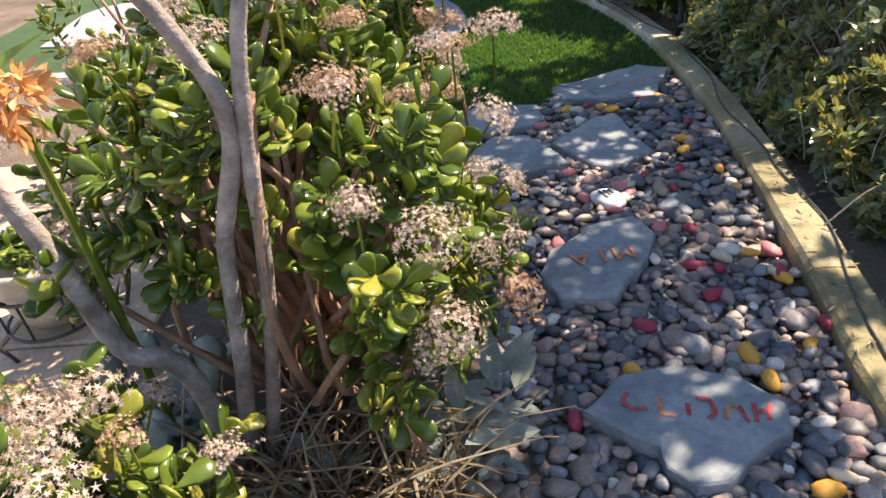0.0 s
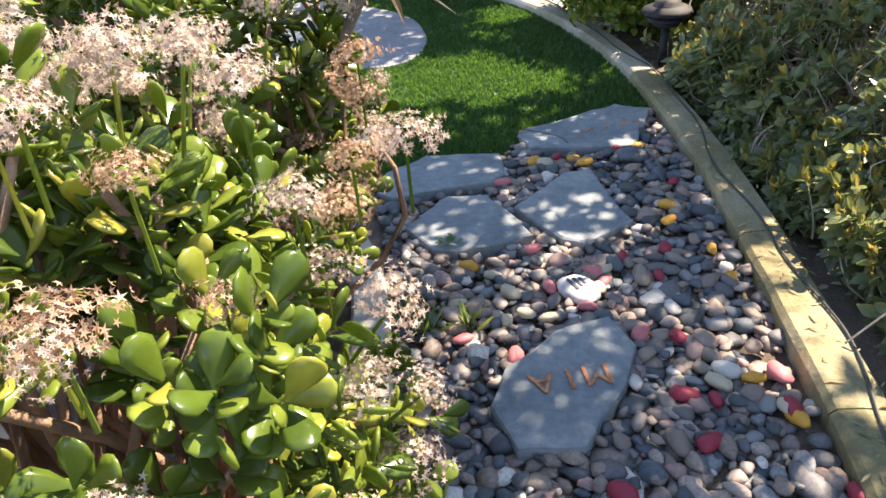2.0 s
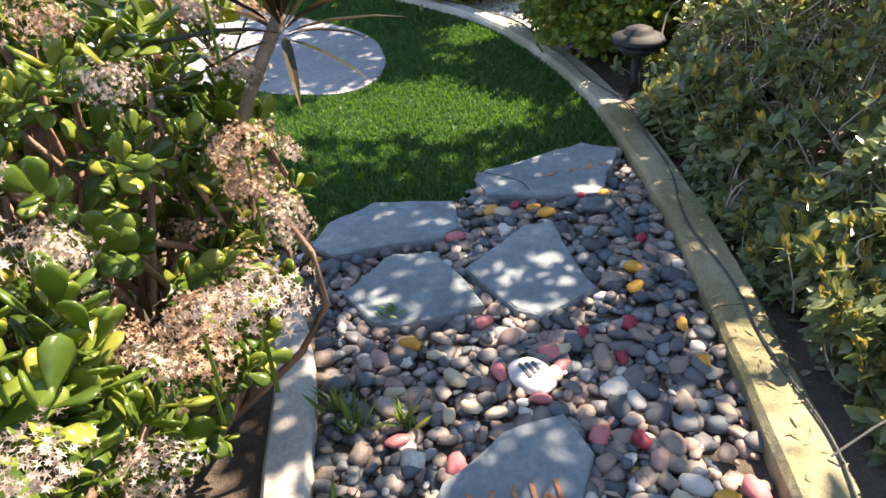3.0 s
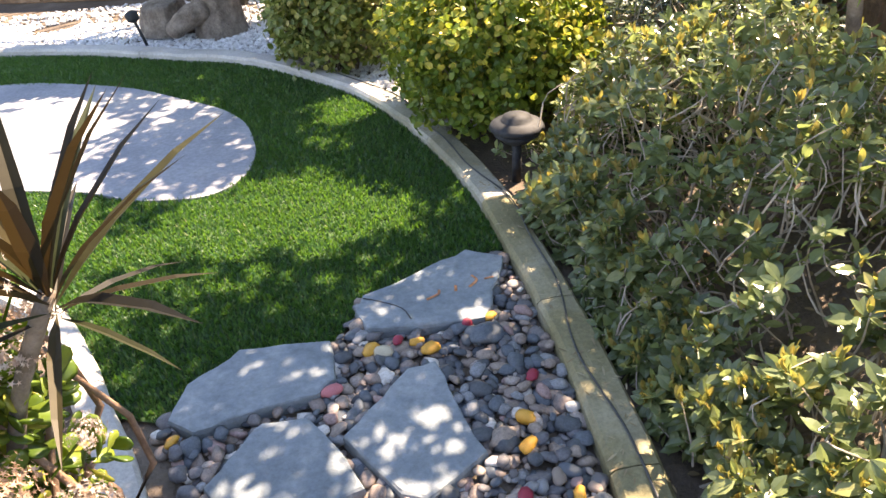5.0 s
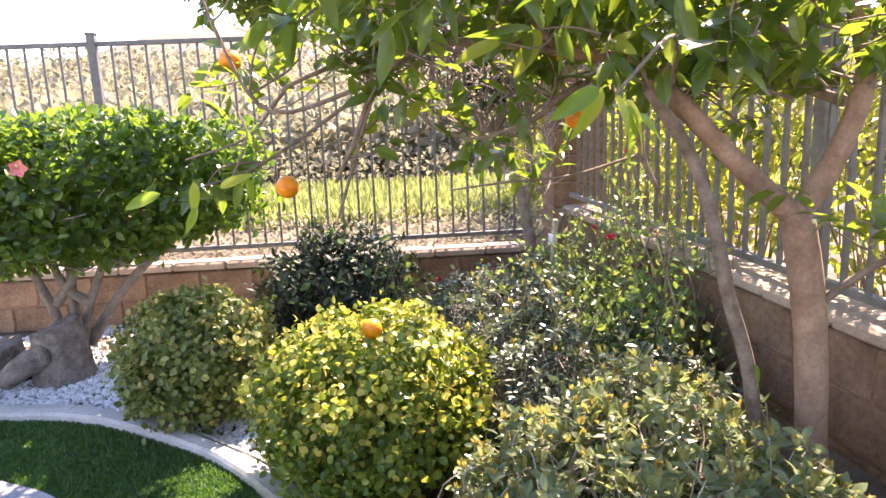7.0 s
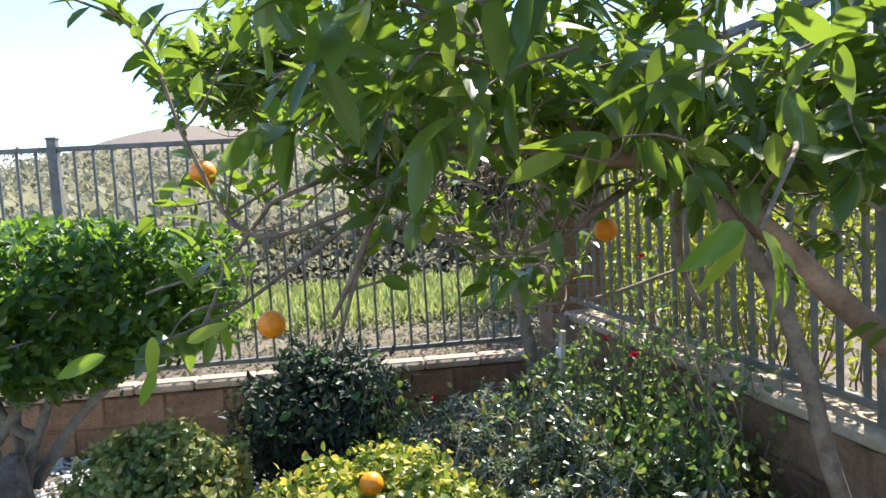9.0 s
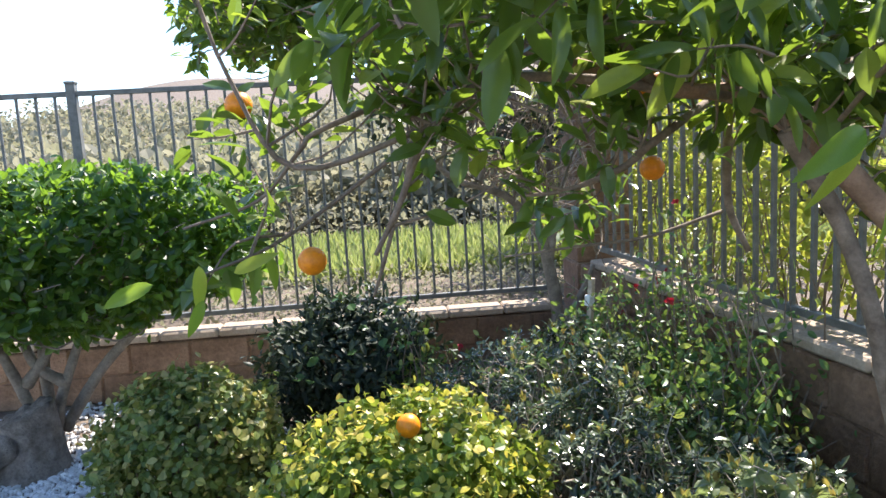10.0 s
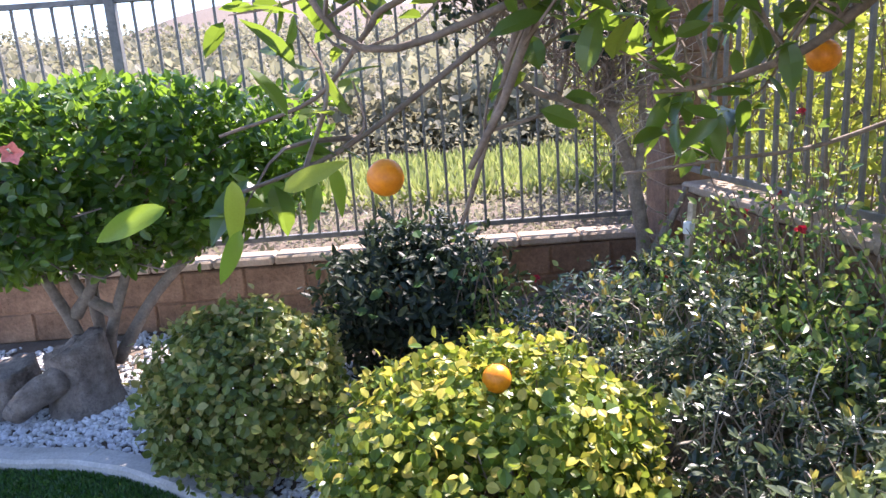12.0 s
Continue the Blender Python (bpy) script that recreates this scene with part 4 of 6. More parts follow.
def star_cluster(n=70, seed=0):
    """A dome of small five-petalled stars on thin stalks."""
    d = unit(rng.normal(0, 1, (n * 3, 3)))
    d = d[d[:, 2] > -0.25][:n]
    lump = np.array([noise.noise(Vector(p * 1.7) + Vector((n * 0.37, 0, 0))) for p in d])
    r = (0.95 + 0.75 * lump) * (0.55 + 0.55 * rng.random(len(d)))
    c = d * (r[:, None]) * np.array([1.1, 0.9, 0.6])
    tv = [(0, 0, 0.02)]
    for k in range(10):
        a, q = math.pi * k / 5, (1.0 if k % 2 == 0 else 0.3)
        tv.append((q * math.cos(a), q * math.sin(a), 0.18 * (k % 2 == 0)))
    tt = [(0, 1 + k, 1 + (k + 1) % 10) for k in range(10)]
    nrm = unit(d + rng.normal(0, 0.4, d.shape))
    side = unit(np.cross(nrm, rng.normal(0, 1, d.shape)))
    m = np.stack([side, np.cross(nrm, side), nrm], -1) * (rng.uniform(0.085, 0.135, len(d)))[:, None, None]
    return many(np.array(tv), np.array(tt), m, c)


CLUSTERS = [star_cluster(n) for n in (250, 300, 210)]
FRESH = [mesh_np("flower_head", v, f, PETAL) for v, f in CLUSTERS]
DRY = [mesh_np("flower_head", v, f, PETAL_DRY) for v, f in CLUSTERS]


def jade(name, centre, radii, leaves, size, blooms, label, seed, dry=0.3, spots=(), clear=None, trim=None):
    """A jade plant: fat stems, plump leaves in rosettes, and heads of starry flowers."""
    base = float(ground_z(centre[0], centre[1]))
    ob = thing(name, (centre[0], centre[1], base), label, "succulent shrub")
    c = np.array([0, 0, centre[2] - base])
    heads, hd = shell(leaves // 9, c, radii, 0.42, 0.2, -0.75, 2.0, seed)
    heads[:, 2] = np.maximum(heads[:, 2], 0.06)
    if clear:
        ok = ~((heads[:, 0] + centre[0] < clear[0]) & (heads[:, 1] + centre[1] < clear[1] - 0.06))
        heads, hd = heads[ok], hd[ok]
    if trim:
        ok = ~((heads[:, 0] + centre[0] > trim[0]) & (heads[:, 2] + base > trim[1]) & (heads[:, 1] > 0)) & ~((heads[:, 2] + base < 0.36) & (heads[:, 1] < 0)) & ~((heads[:, 2] + base < 0.52) & (heads[:, 0] + centre[0] < -0.10))
        heads, hd = heads[ok], hd[ok]
    pts, along, nor = [], [], []
    for h, d in zip(heads, hd):
        axis = unit(d + np.array([0, 0, 0.5]) + rng.normal(0, 0.25, 3))
        ref = unit(np.cross(axis, rng.normal(0, 1, 3)))
        oth = np.cross(axis, ref)
        for k in range(9):
            a = k * 2.4
            out = math.cos(a) * ref + math.sin(a) * oth
            lift = 0.15 + 0.11 * k
            pts.append(h + axis * (k - 4) * size * 0.16)
            along.append(out + axis * lift)
            nor.append(axis - out * 0.2)
    pts, along, nor = np.array(pts), np.array(along), np.array(nor)
    n = len(pts)
    v, f = many(*FAT, axes(along + rng.normal(0, 0.12, (n, 3)), nor, rng.uniform(0.65, 1.2, n) * size), pts)
    part("foliage", mesh_np("foliage", v, f, JADE, True), ob, kind="stuff")
    starts = [np.array([rng.normal(0, 0.06), rng.normal(0, 0.06), -0.02]) for _ in heads[::3]]
    v, f = twigs(starts, heads[::3], 0.010, 0.005, 6)
    part("stem_mass", mesh_np("stem_mass", v, f, BARK_TAN, True), ob, kind="stuff")
    p, d = shell(blooms, c + np.array([0, 0, 0.02]), np.array(radii) * 1.06, 0.05, 0.2, -0.22, 2.0, seed)
    if trim:
        ok = ~((p[:, 0] + centre[0] > trim[0]) & (p[:, 2] + base > trim[1]) & (p[:, 1] > 0))
        p, d = p[ok], d[ok]
    extra = [np.array(s) - np.array([centre[0], centre[1], base]) for s in spots]
    p = np.concatenate([p, np.array(extra)]) if extra else p
    d = np.concatenate([d, np.tile([[0, 0, 1.0]], (len(extra), 1))]) if extra else d
    if clear:
        ok = ~((p[:, 0] + centre[0] < clear[0]) & (p[:, 1] + centre[1] < clear[1]))
        p, d = p[ok], d[ok]
    stalks = []
    for k, (q, e) in enumerate(zip(p, d)):
        up = unit(e + np.array([0, 0, 0.9]))
        m = look((0, 0, 0), tuple(-up)).to_3x3().to_4x4() @ Matrix.Rotation(rng.uniform(0, 6.28), 4, "Z") @ Matrix.Scale(rng.uniform(0.028, 0.052), 4)
        m.translation = q + up * 0.03
        part("flower_head", (DRY if rng.random() < dry else FRESH)[k % 3], ob, "starry pale flower head", m)
        stalks.append(tube([q - up * 0.07, q + up * 0.03], 0.0025, 0.002, 5, 2))
    v, f = join(stalks)
    part("stalk_mass", mesh_np("stalk_mass", v, f, JADE), ob, kind="stuff")
    return ob


jade("jade_plant", (-0.02, 1.21, 0.50), (0.345, 0.35, 0.37), 3800, 0.050, 74, "large jade plant covered in pale pink starry flowers", 1.0, clear=(0.10, 1.04), trim=(0.19, 0.42),
     spots=((0.12, 1.0, 0.80), (0.20, 1.27, 0.87), (0.345, 1.40, 0.74), (0.23, 1.35, 0.60), (0.14, 0.94, 0.66), (0.29, 1.13, 0.60), (-0.07, 1.33, 0.86), (0.33, 1.17, 0.45), (0.30, 1.18, 0.58), (0.27, 1.45, 0.70), (0.24, 1.5, 0.60), (0.2, 1.1, 0.74), (0.25, 1.2, 0.78), (0.13, 1.15, 0.84), (0.05, 1.30, 0.88)))
jade("jade_plant", (-0.14, 1.98, 0.54), (0.36, 0.37, 0.46), 3600, 0.052, 60, "second jade plant with fading flowers behind the first", 4.0, 0.6,
     spots=((0.277, 1.8, 1.05), (0.31, 1.8, 1.0), (0.244, 1.8, 0.93), (0.25, 1.8, 0.72), (0.25, 1.8, 0.65), (0.20, 1.8, 0.98), (0.10, 1.75, 0.44), (0.13, 1.85, 0.42), (0.10, 1.92, 0.52), (0.05, 2.10, 0.76), (0.0, 2.20, 0.84), (-0.05, 2.05, 0.92), (0.08, 1.98, 0.64), (0.06, 2.12, 0.70), (0.0, 2.28, 0.76), (-0.02, 1.95, 0.86)))
jade("jade_plant", (-0.25, 0.66, 0.38), (0.19, 0.19, 0.20), 900, 0.050, 12, "small jade plant with pink flower heads by the terrace", 7.0, 0.15,
     spots=((-0.16, 0.64, 0.58), (-0.20, 0.70, 0.56), (-0.12, 0.70, 0.52), (-0.22, 0.62, 0.57), (-0.05, 0.76, 0.42), (-0.17, 0.74, 0.55), (-0.25, 0.72, 0.57)))
jade("jade_plant", (-0.75, 2.75, 0.36), (0.42, 0.40, 0.33), 1000, 0.055, 16, "jade plant at the back of the planting bed", 9.0, 0.5)


def grey_tree():
    """Slim pale stems rising from the planting bed."""
    ob = thing("young_tree", (-0.13, 1.0, 0.14), "slim smooth grey-barked stems rising from the planting bed", "tree")
    o = np.array([-0.13, 1.0, 0.14])
    stems = (([(-0.16, 1.02, 0.10), (-0.09, 0.98, 0.41), (-0.055, 0.97, 0.63), (-0.005, 0.97, 0.80), (-0.04, 0.96, 0.93), (-0.13, 0.92, 1.12), (-0.22, 0.86, 1.45)], 0.0145, 0.010),
             ([(-0.12, 1.03, 0.10), (-0.035, 0.985, 0.45), (-0.005, 0.98, 0.64), (0.01, 0.975, 0.78), (0.03, 0.98, 0.90), (0.06, 0.98, 1.03), (0.10, 0.95, 1.4)], 0.0125, 0.009),
             ([(-0.17, 1.0, 0.12), (-0.17, 0.985, 0.33), (-0.20, 0.98, 0.42), (-0.26, 0.97, 0.46), (-0.29, 0.96, 0.62), (-0.33, 0.95, 0.78), (-0.40, 0.92, 1.0), (-0.5, 0.85, 1.4)], 0.019, 0.013))
    for p, a, b in stems:
        v, f = tube(np.array(p) - o, a, b, 10, 6, 0.05)
        part("stem", mesh_np("stem", v, f, BARK_GREY, True), ob)


grey_tree()


def bed_clutter():
    ob = thing("dry_grass_clump", (0.0, 0.98, 0.1), "tangle of dry straw-coloured grass at the stems", "dry grass", kind="stuff")
    s = []
    for k in range(300):
        a, r, l = rng.uniform(0, 6.28), rng.uniform(0.0, 0.22), rng.uniform(0.10, 0.28)
        b = np.array([r * math.cos(a), r * math.sin(a) - 0.03, -0.02])
        e = b + np.array([rng.normal(0, 0.6), rng.normal(-0.2, 0.6), rng.uniform(0.1, 0.7)]) * l
        s.append(tube([b, (b + e) / 2 + np.array([0, 0, 0.03]), e], 0.0025, 0.001, 4, 3))
    own = np.random.default_rng(31)
    for k in range(330):
        a, r, l = own.uniform(0, 6.28), own.uniform(0.0, 0.27), own.uniform(0.16, 0.34)
        b = np.array([r * math.cos(a), r * math.sin(a) - 0.05, -0.02])
        e = b + np.array([own.normal(0, 0.6), own.normal(-0.25, 0.5), own.uniform(0.2, 0.8)]) * l
        s.append(tube([b, (b + e) / 2 + np.array([0, 0, 0.05]), e], 0.0042, 0.0012, 4, 3))
    v, f = join(s)
    part("straw_mass", mesh_np("straw_mass", v, f, DRYGRASS), ob, kind="stuff")
    ob = thing("grey_succulent", (0.17, 1.13, 0.02), "low silvery grey-leaved succulent at the pebble edge", "succulent")
    n = 90
    p = np.stack([rng.normal(0, 0.07, n), rng.normal(0, 0.08, n), rng.uniform(0.02, 0.12, n)], -1)
    d = np.stack([rng.normal(0, 0.7, n), rng.normal(-0.2, 0.7, n), rng.uniform(0.1, 0.9, n)], -1)
    v, f = many(*SLIM, axes(d, np.tile([[0, 0, 1.0]], (n, 1)) + rng.normal(0, 0.3, (n, 3)), rng.uniform(0.07, 0.13, n)), p * 1.25)
    part("foliage", mesh_np("foliage", v, f, DUSTY), ob, kind="stuff")
    ob = thing("grey_succulent", (-0.33, 1.12, 0.10), "low silvery grey-leaved succulent beside the terrace", "succulent")
    v, f = many(*FAT, axes(d[:60], np.tile([[0, 0, 1.0]], (60, 1)), rng.uniform(0.07, 0.12, 60)), p[:60] * 0.9)
    part("foliage", mesh_np("foliage", v, f, DUSTY, True), ob, kind="stuff")
    for x, y in ((0.30, 1.95), (0.42, 1.95), (0.28, 1.72), (0.30, 1.48), (0.27, 2.0)):
        ob = thing("grass_tuft", (x, y, 0.01), "small green weed tuft growing between pebbles", "weed", "weed tufts in the pebbles")
        n = 22
        d = np.stack([rng.normal(0, 0.5, n), rng.normal(0, 0.5, n), np.ones(n)], -1)
        v, f = many(*leaf_template(0.1), axes(d, rng.normal(0, 1, (n, 3)), rng.uniform(0.05, 0.11, n)), rng.normal(0, 0.012, (n, 3)) * np.array([1, 1, 0]))
        part("blade_mass", mesh_np("blade_mass", v, f, ROSE), ob, kind="stuff")


bed_clutter()


def cordyline():
    ob = thing("cordyline", (0.065, 2.07, 0.02), "bronze spiky cordyline on a thin bent stem", "spiky plant")
    v, f = tube([(0, 0, 0), (0.02, -0.02, 0.25), (0.06, -0.04, 0.48), (0.13, -0.04, 0.68), (0.22, -0.04, 0.84)], 0.013, 0.011, 8, 5, 0.08)
    part("stem", mesh_np("stem", v, f, BARK_BROWN, True), ob)
    tv, tt = leaf_template(0.068, 0.5, 0.22, 0.4)
    top = np.array([0.22, -0.04, 0.84])
    for k in range(27):
        a = k * 2.4
        lift = 2.6 - 2.9 * (k / 27) + rng.normal(0, 0.12)
        d = np.array([[math.cos(a), math.sin(a), lift]])
        v, f = many(tv, tt, axes(d, np.array([[0, 0, 1.0]]) + 0.01, [rng.uniform(0.24, 0.37) * (1.0 if k < 21 else 0.65)], [1.0]), (top + np.array([0, 0, -0.0015 * k]))[None])
        part("leaf", mesh_np("leaf", v, f, CORDY), ob)


cordyline()


# ---- path light, stake light, pot ----
def path_light():
    ob = thing("path_light", (1.355, 3.715, 0.0), "black weathered mushroom-cap path light beside the kerb", "garden lamp")
    for name, prof in (("post", [(0.016, -0.03), (0.016, 0.17)]), ("lamp_base", [(0.02, 0.165), (0.048, 0.172), (0.052, 0.186), (0.03, 0.192)]), ("lens", [(0.038, 0.19), (0.038, 0.225)]),
                       ("louvre", [(0.045, 0.205), (0.074, 0.196), (0.077, 0.200), (0.05, 0.214)]), ("cap", [(0.090, 0.222), (0.093, 0.226), (0.086, 0.240), (0.060, 0.252), (0.050, 0.256), (0.046, 0.268), (0.022, 0.278), (0.004, 0.281)])):
        v, f = lathe([(r * 1.16, z * 1.05) for r, z in prof], 28)
        part(name, mesh_np(name, v, f, LAMP_METAL, True), ob)


path_light()
ob = thing("stake_light", (-0.47, 6.27, 0.0), "small black stake light leaning in the gravel", "garden lamp", rot=(8, -10, 0))
for name, prof in (("stake", [(0.010, -0.02), (0.010, 0.20)]), ("head", [(0.012, 0.19), (0.04, 0.205), (0.045, 0.25), (0.02, 0.262)])):
    v, f = lathe(prof, 14)
    part(name, mesh_np(name, v, f, LAMP_METAL, True), ob)


def pot():
    ob = thing("flower_pot", (-0.86, 1.66, 0.02), "cream ceramic pot of small succulents in an iron stand", "plant pot")
    v, f = lathe([(0.075, 0.03), (0.10, 0.08), (0.118, 0.15), (0.125, 0.20), (0.130, 0.205), (0.130, 0.222), (0.116, 0.222), (0.11, 0.19)], 26)
    part("pot_body", mesh_np("pot_body", v, f, CREAM_POT, True), ob)
    for z, r in ((0.03, 0.125), (0.15, 0.135)):
        ring = [(r * math.cos(a), r * math.sin(a), z) for a in np.linspace(0, 2 * math.pi, 25)]
        v, f = tube(ring, 0.005, 0.005, 6, 2)
        part("stand_ring", mesh_np("stand_ring", v, f, IRON, True), ob, "black iron ring")
    for a in np.linspace(0, 2 * math.pi, 9)[:-1]:
        c, s = math.cos(a), math.sin(a)
        v, f = tube([(0.125 * c, 0.125 * s, 0.03), (0.13 * c, 0.13 * s, 0.15)], 0.004, 0.004, 6, 2)
        part("stand_bar", mesh_np("stand_bar", v, f, IRON, True), ob, "black iron bar")
    for a in (0.3, 2.4, 4.5):
        c, s = math.cos(a), math.sin(a)
        v, f = tube([(0.13 * c, 0.13 * s, 0.15), (0.19 * c, 0.19 * s, 0.22), (0.21 * c, 0.21 * s, 0.12), (0.17 * c, 0.17 * s, 0.0)], 0.006, 0.006, 6, 5)
        part("stand_leg", mesh_np("stand_leg", v, f, IRON, True), ob, "curled black iron leg")
    n = 120
    p = np.stack([rng.normal(0, 0.05, n), rng.normal(0, 0.05, n), rng.uniform(0.19, 0.28, n)], -1)
    v, f = many(*FAT, axes(rng.normal(0, 1, (n, 3)) + np.array([0, 0, 0.6]), np.tile([[0.1, 0, 1.0]], (n, 1)), rng.uniform(0.03, 0.055, n)), p)
    part("succulent_leaves", mesh_np("succulent_leaves", v, f, JADE, True), ob, kind="stuff")


pot()


# ---- hibiscus standard and its stump ----
def hibiscus():
    ob = thing("hibiscus_tree", (0.12, 6.62, 0.05), "clipped flat-topped hibiscus with several bare trunks", "tree")
    o = np.array([0.12, 6.62, 0.05])
    stems = ([(0.05, 6.6, 0.1), (-0.02, 6.58, 0.4), (-0.12, 6.52, 0.75), (-0.25, 6.5, 1.1)], [(0.1, 6.6, 0.1), (0.16, 6.58, 0.35), (0.3, 6.55, 0.70), (0.45, 6.5, 1.1)],
             [(0.1, 6.64, 0.1), (0.08, 6.7, 0.5), (0.1, 6.72, 0.9), (0.12, 6.7, 1.2)], [(0.0, 6.58, 0.45), (0.12, 6.52, 0.62), (0.2, 6.5, 0.85)], [(0.2, 6.58, 0.42), (0.05, 6.55, 0.58), (-0.02, 6.6, 0.9)],
             [(0.15, 6.62, 0.15), (0.4, 6.6, 0.5), (0.75, 6.5, 0.85), (0.9, 6.4, 1.1)])
    for p in stems:
        v, f = tube(np.array(p) - o, 0.036, 0.018, 9, 5, 0.06)
        part("trunk", mesh_np("trunk", v, f, BARK_BROWN, True), ob)
    p, d = shell(14500, np.array([0.15, 6.50, 1.16]) - o, (1.06, 0.50, 0.42), 0.4, 0.24, -1, 3.0, 5.0)
    v, f = leaf_cloud(OVATE, p, d, 0.066, 0.6, 0.6)
    part("crown", mesh_np("crown", v, f, HIBISCUS), ob, kind="stuff")
    q, e = shell(70, np.array([0.15, 6.48, 1.16]) - o, (1.0, 0.5, 0.4), 0.2, 0.1, -1, 3.0, 5.0)
    v, f = twigs([np.array([rng.uniform(-0.5, 0.6), rng.normal(-0.1, 0.1), 0.95]) for _ in q], q, 0.008, 0.003)
    part("branchwork", mesh_np("branchwork", v, f, BARK_BROWN), ob, kind="stuff")
    tv, tt = ROUND
    for x, y, z in ((-0.18, 5.95, 1.48), (-0.12, 5.93, 1.44), (-0.24, 5.95, 1.45), (-0.20, 5.93, 1.40), (-0.10, 5.95, 1.50), (0.02, 5.93, 1.34), (-0.5, 6.05, 1.5)):
        a = np.linspace(0, 2 * math.pi, 6)[:-1]
        d = np.stack([np.cos(a), np.full(5, -0.6), np.sin(a)], -1)
        v, f = many(tv, tt, axes(d, np.tile([[0, -1.0, 0]], (5, 1)), np.full(5, 0.055)), np.tile((np.array([x, y, z]) - o)[None], (5, 1)))
        bloom = part("flower", mesh_np("flower", v, f, PINK_FLOWER), ob, "coral hibiscus flower")
        q = np.array([x, y, z]) - o
        v, f = tube([q, q + np.array([0, -0.03, 0.005]), q + np.array([0, -0.06, 0.02])], 0.003, 0.005, 6, 3)
        part("stamen", mesh_np("stamen", v, f, PEB_CREAM), bloom, "pale stamen")


hibiscus()


def stump(at, size, label, seed, rot):
    """A sawn stump: flared foot, grooved bark, a slanting ragged top."""
    ob = thing("tree_stump", at, label, "stump", "weathered stumps in the gravel", rot=(0, 0, rot))
    bm = bmesh.new()
    n, levels, rows = 48, 14, []
    for j in range(levels + 4):
        u = min(j / levels, 1.0)
        inset = 1.0 if j <= levels else 1 - 0.3 * (j - levels)
        row = []
        for i in range(n):
            a = 2 * math.pi * i / n
            q = Vector((math.cos(a), math.sin(a), 0))
            groove = 0.07 * noise.noise(Vector((q.x * 5 + seed, q.y * 5, u * 1.2))) + 0.035 * noise.noise(Vector((q.x * 14, q.y * 14 + seed, u * 3)))
            lobe = 0.16 * noise.noise(q * 1.3 + Vector((seed, 0, u)))
            r = (0.98 - 0.14 * u + 0.20 * (1 - u) ** 4 + groove + lobe) * inset
            z = u * (0.80 + 0.12 * q.x * inset + 0.07 * noise.noise(Vector((q.x * 4, q.y * 4, seed))) * inset) - 0.12 * (1 - u)
            row.append(bm.verts.new((q.x * r * size[0], q.y * r * size[1], z * size[2])))
        rows.append(row)
    for j in range(len(rows) - 1):
        for i in range(n):
            k = (i + 1) % n
            bm.faces.new((rows[j][i], rows[j][k], rows[j + 1][k], rows[j + 1][i]))
    bm.faces.new(rows[-1])
    part("stump_body", mesh_bm("stump_body", bm, STUMP, True), ob)
    if seed < 2:
        v, f = tube([(-0.06, -0.06, 0.16), (-0.18, -0.11, 0.12), (-0.27, -0.14, 0.06)], 0.085, 0.06, 12, 4, 0.08)
        part("root_limb", mesh_np("root_limb", v, f, STUMP, True), ob)
        v, f = rock_template(3, 0.9, 0.12, 4)
        v = v / np.abs(v).max() * 0.064 + np.array([-0.27, -0.14, 0.06])
        part("root_limb_end", mesh_np("root_limb_end", v, f, STUMP, True), ob)


stump((0.0, 6.42, 0.04), (0.165, 0.15, 0.39), "grey weathered tree stump standing in white gravel", 1.0, 0)
stump((-0.36, 6.55, 0.06), (0.18, 0.15, 0.22), "low rounded grey weathered stump beside the other", 3.0, 40)


# ---- orange tree ----
def fruit(parent, at, r, name="orange"):
    bm = bmesh.new()
    bmesh.ops.create_icosphere(bm, subdivisions=4, radius=r)
    for v in bm.verts:
        v.co *= 1 + 0.02 * noise.noise(v.co * 40) - 0.05 * max(0, v.co.z / r - 0.85)
    star = np.linspace(0, 2 * math.pi, 6)[:-1]
    cv, cf = many(*SLIM, axes(np.stack([np.cos(star), np.sin(star), np.full(5, -0.1)], -1), np.tile([[0.01, 0, 1.0]], (5, 1)), np.full(5, r * 0.22)), np.tile([[0, 0, r * 0.97]], (5, 1)))
    if parent:
        ball = part(name, mesh_bm(name, bm, PEEL, True), parent, "ripe orange", at=pose(*at))
        part("calyx", mesh_np("calyx", cv, cf, ROSE), ball, "small green calyx")
        return ball
    ob = thing("fallen_orange", at, "ripe orange lying on top of the golden bush", "orange")
    part("fruit", mesh_bm("fruit", bm, PEEL, True), ob)
    return ob


def set_back(points):
    """The trunks and lower limbs stand close to the side wall."""
    p = np.array(points, float)
    w = 1 + 0.21 * sstep(1.80, 2.12, p[:, 0]) * sstep(4.2, 3.5, p[:, 1])
    c = np.array([0.746, 1.687, 1.589])
    return c + (p - c) * w[:, None]


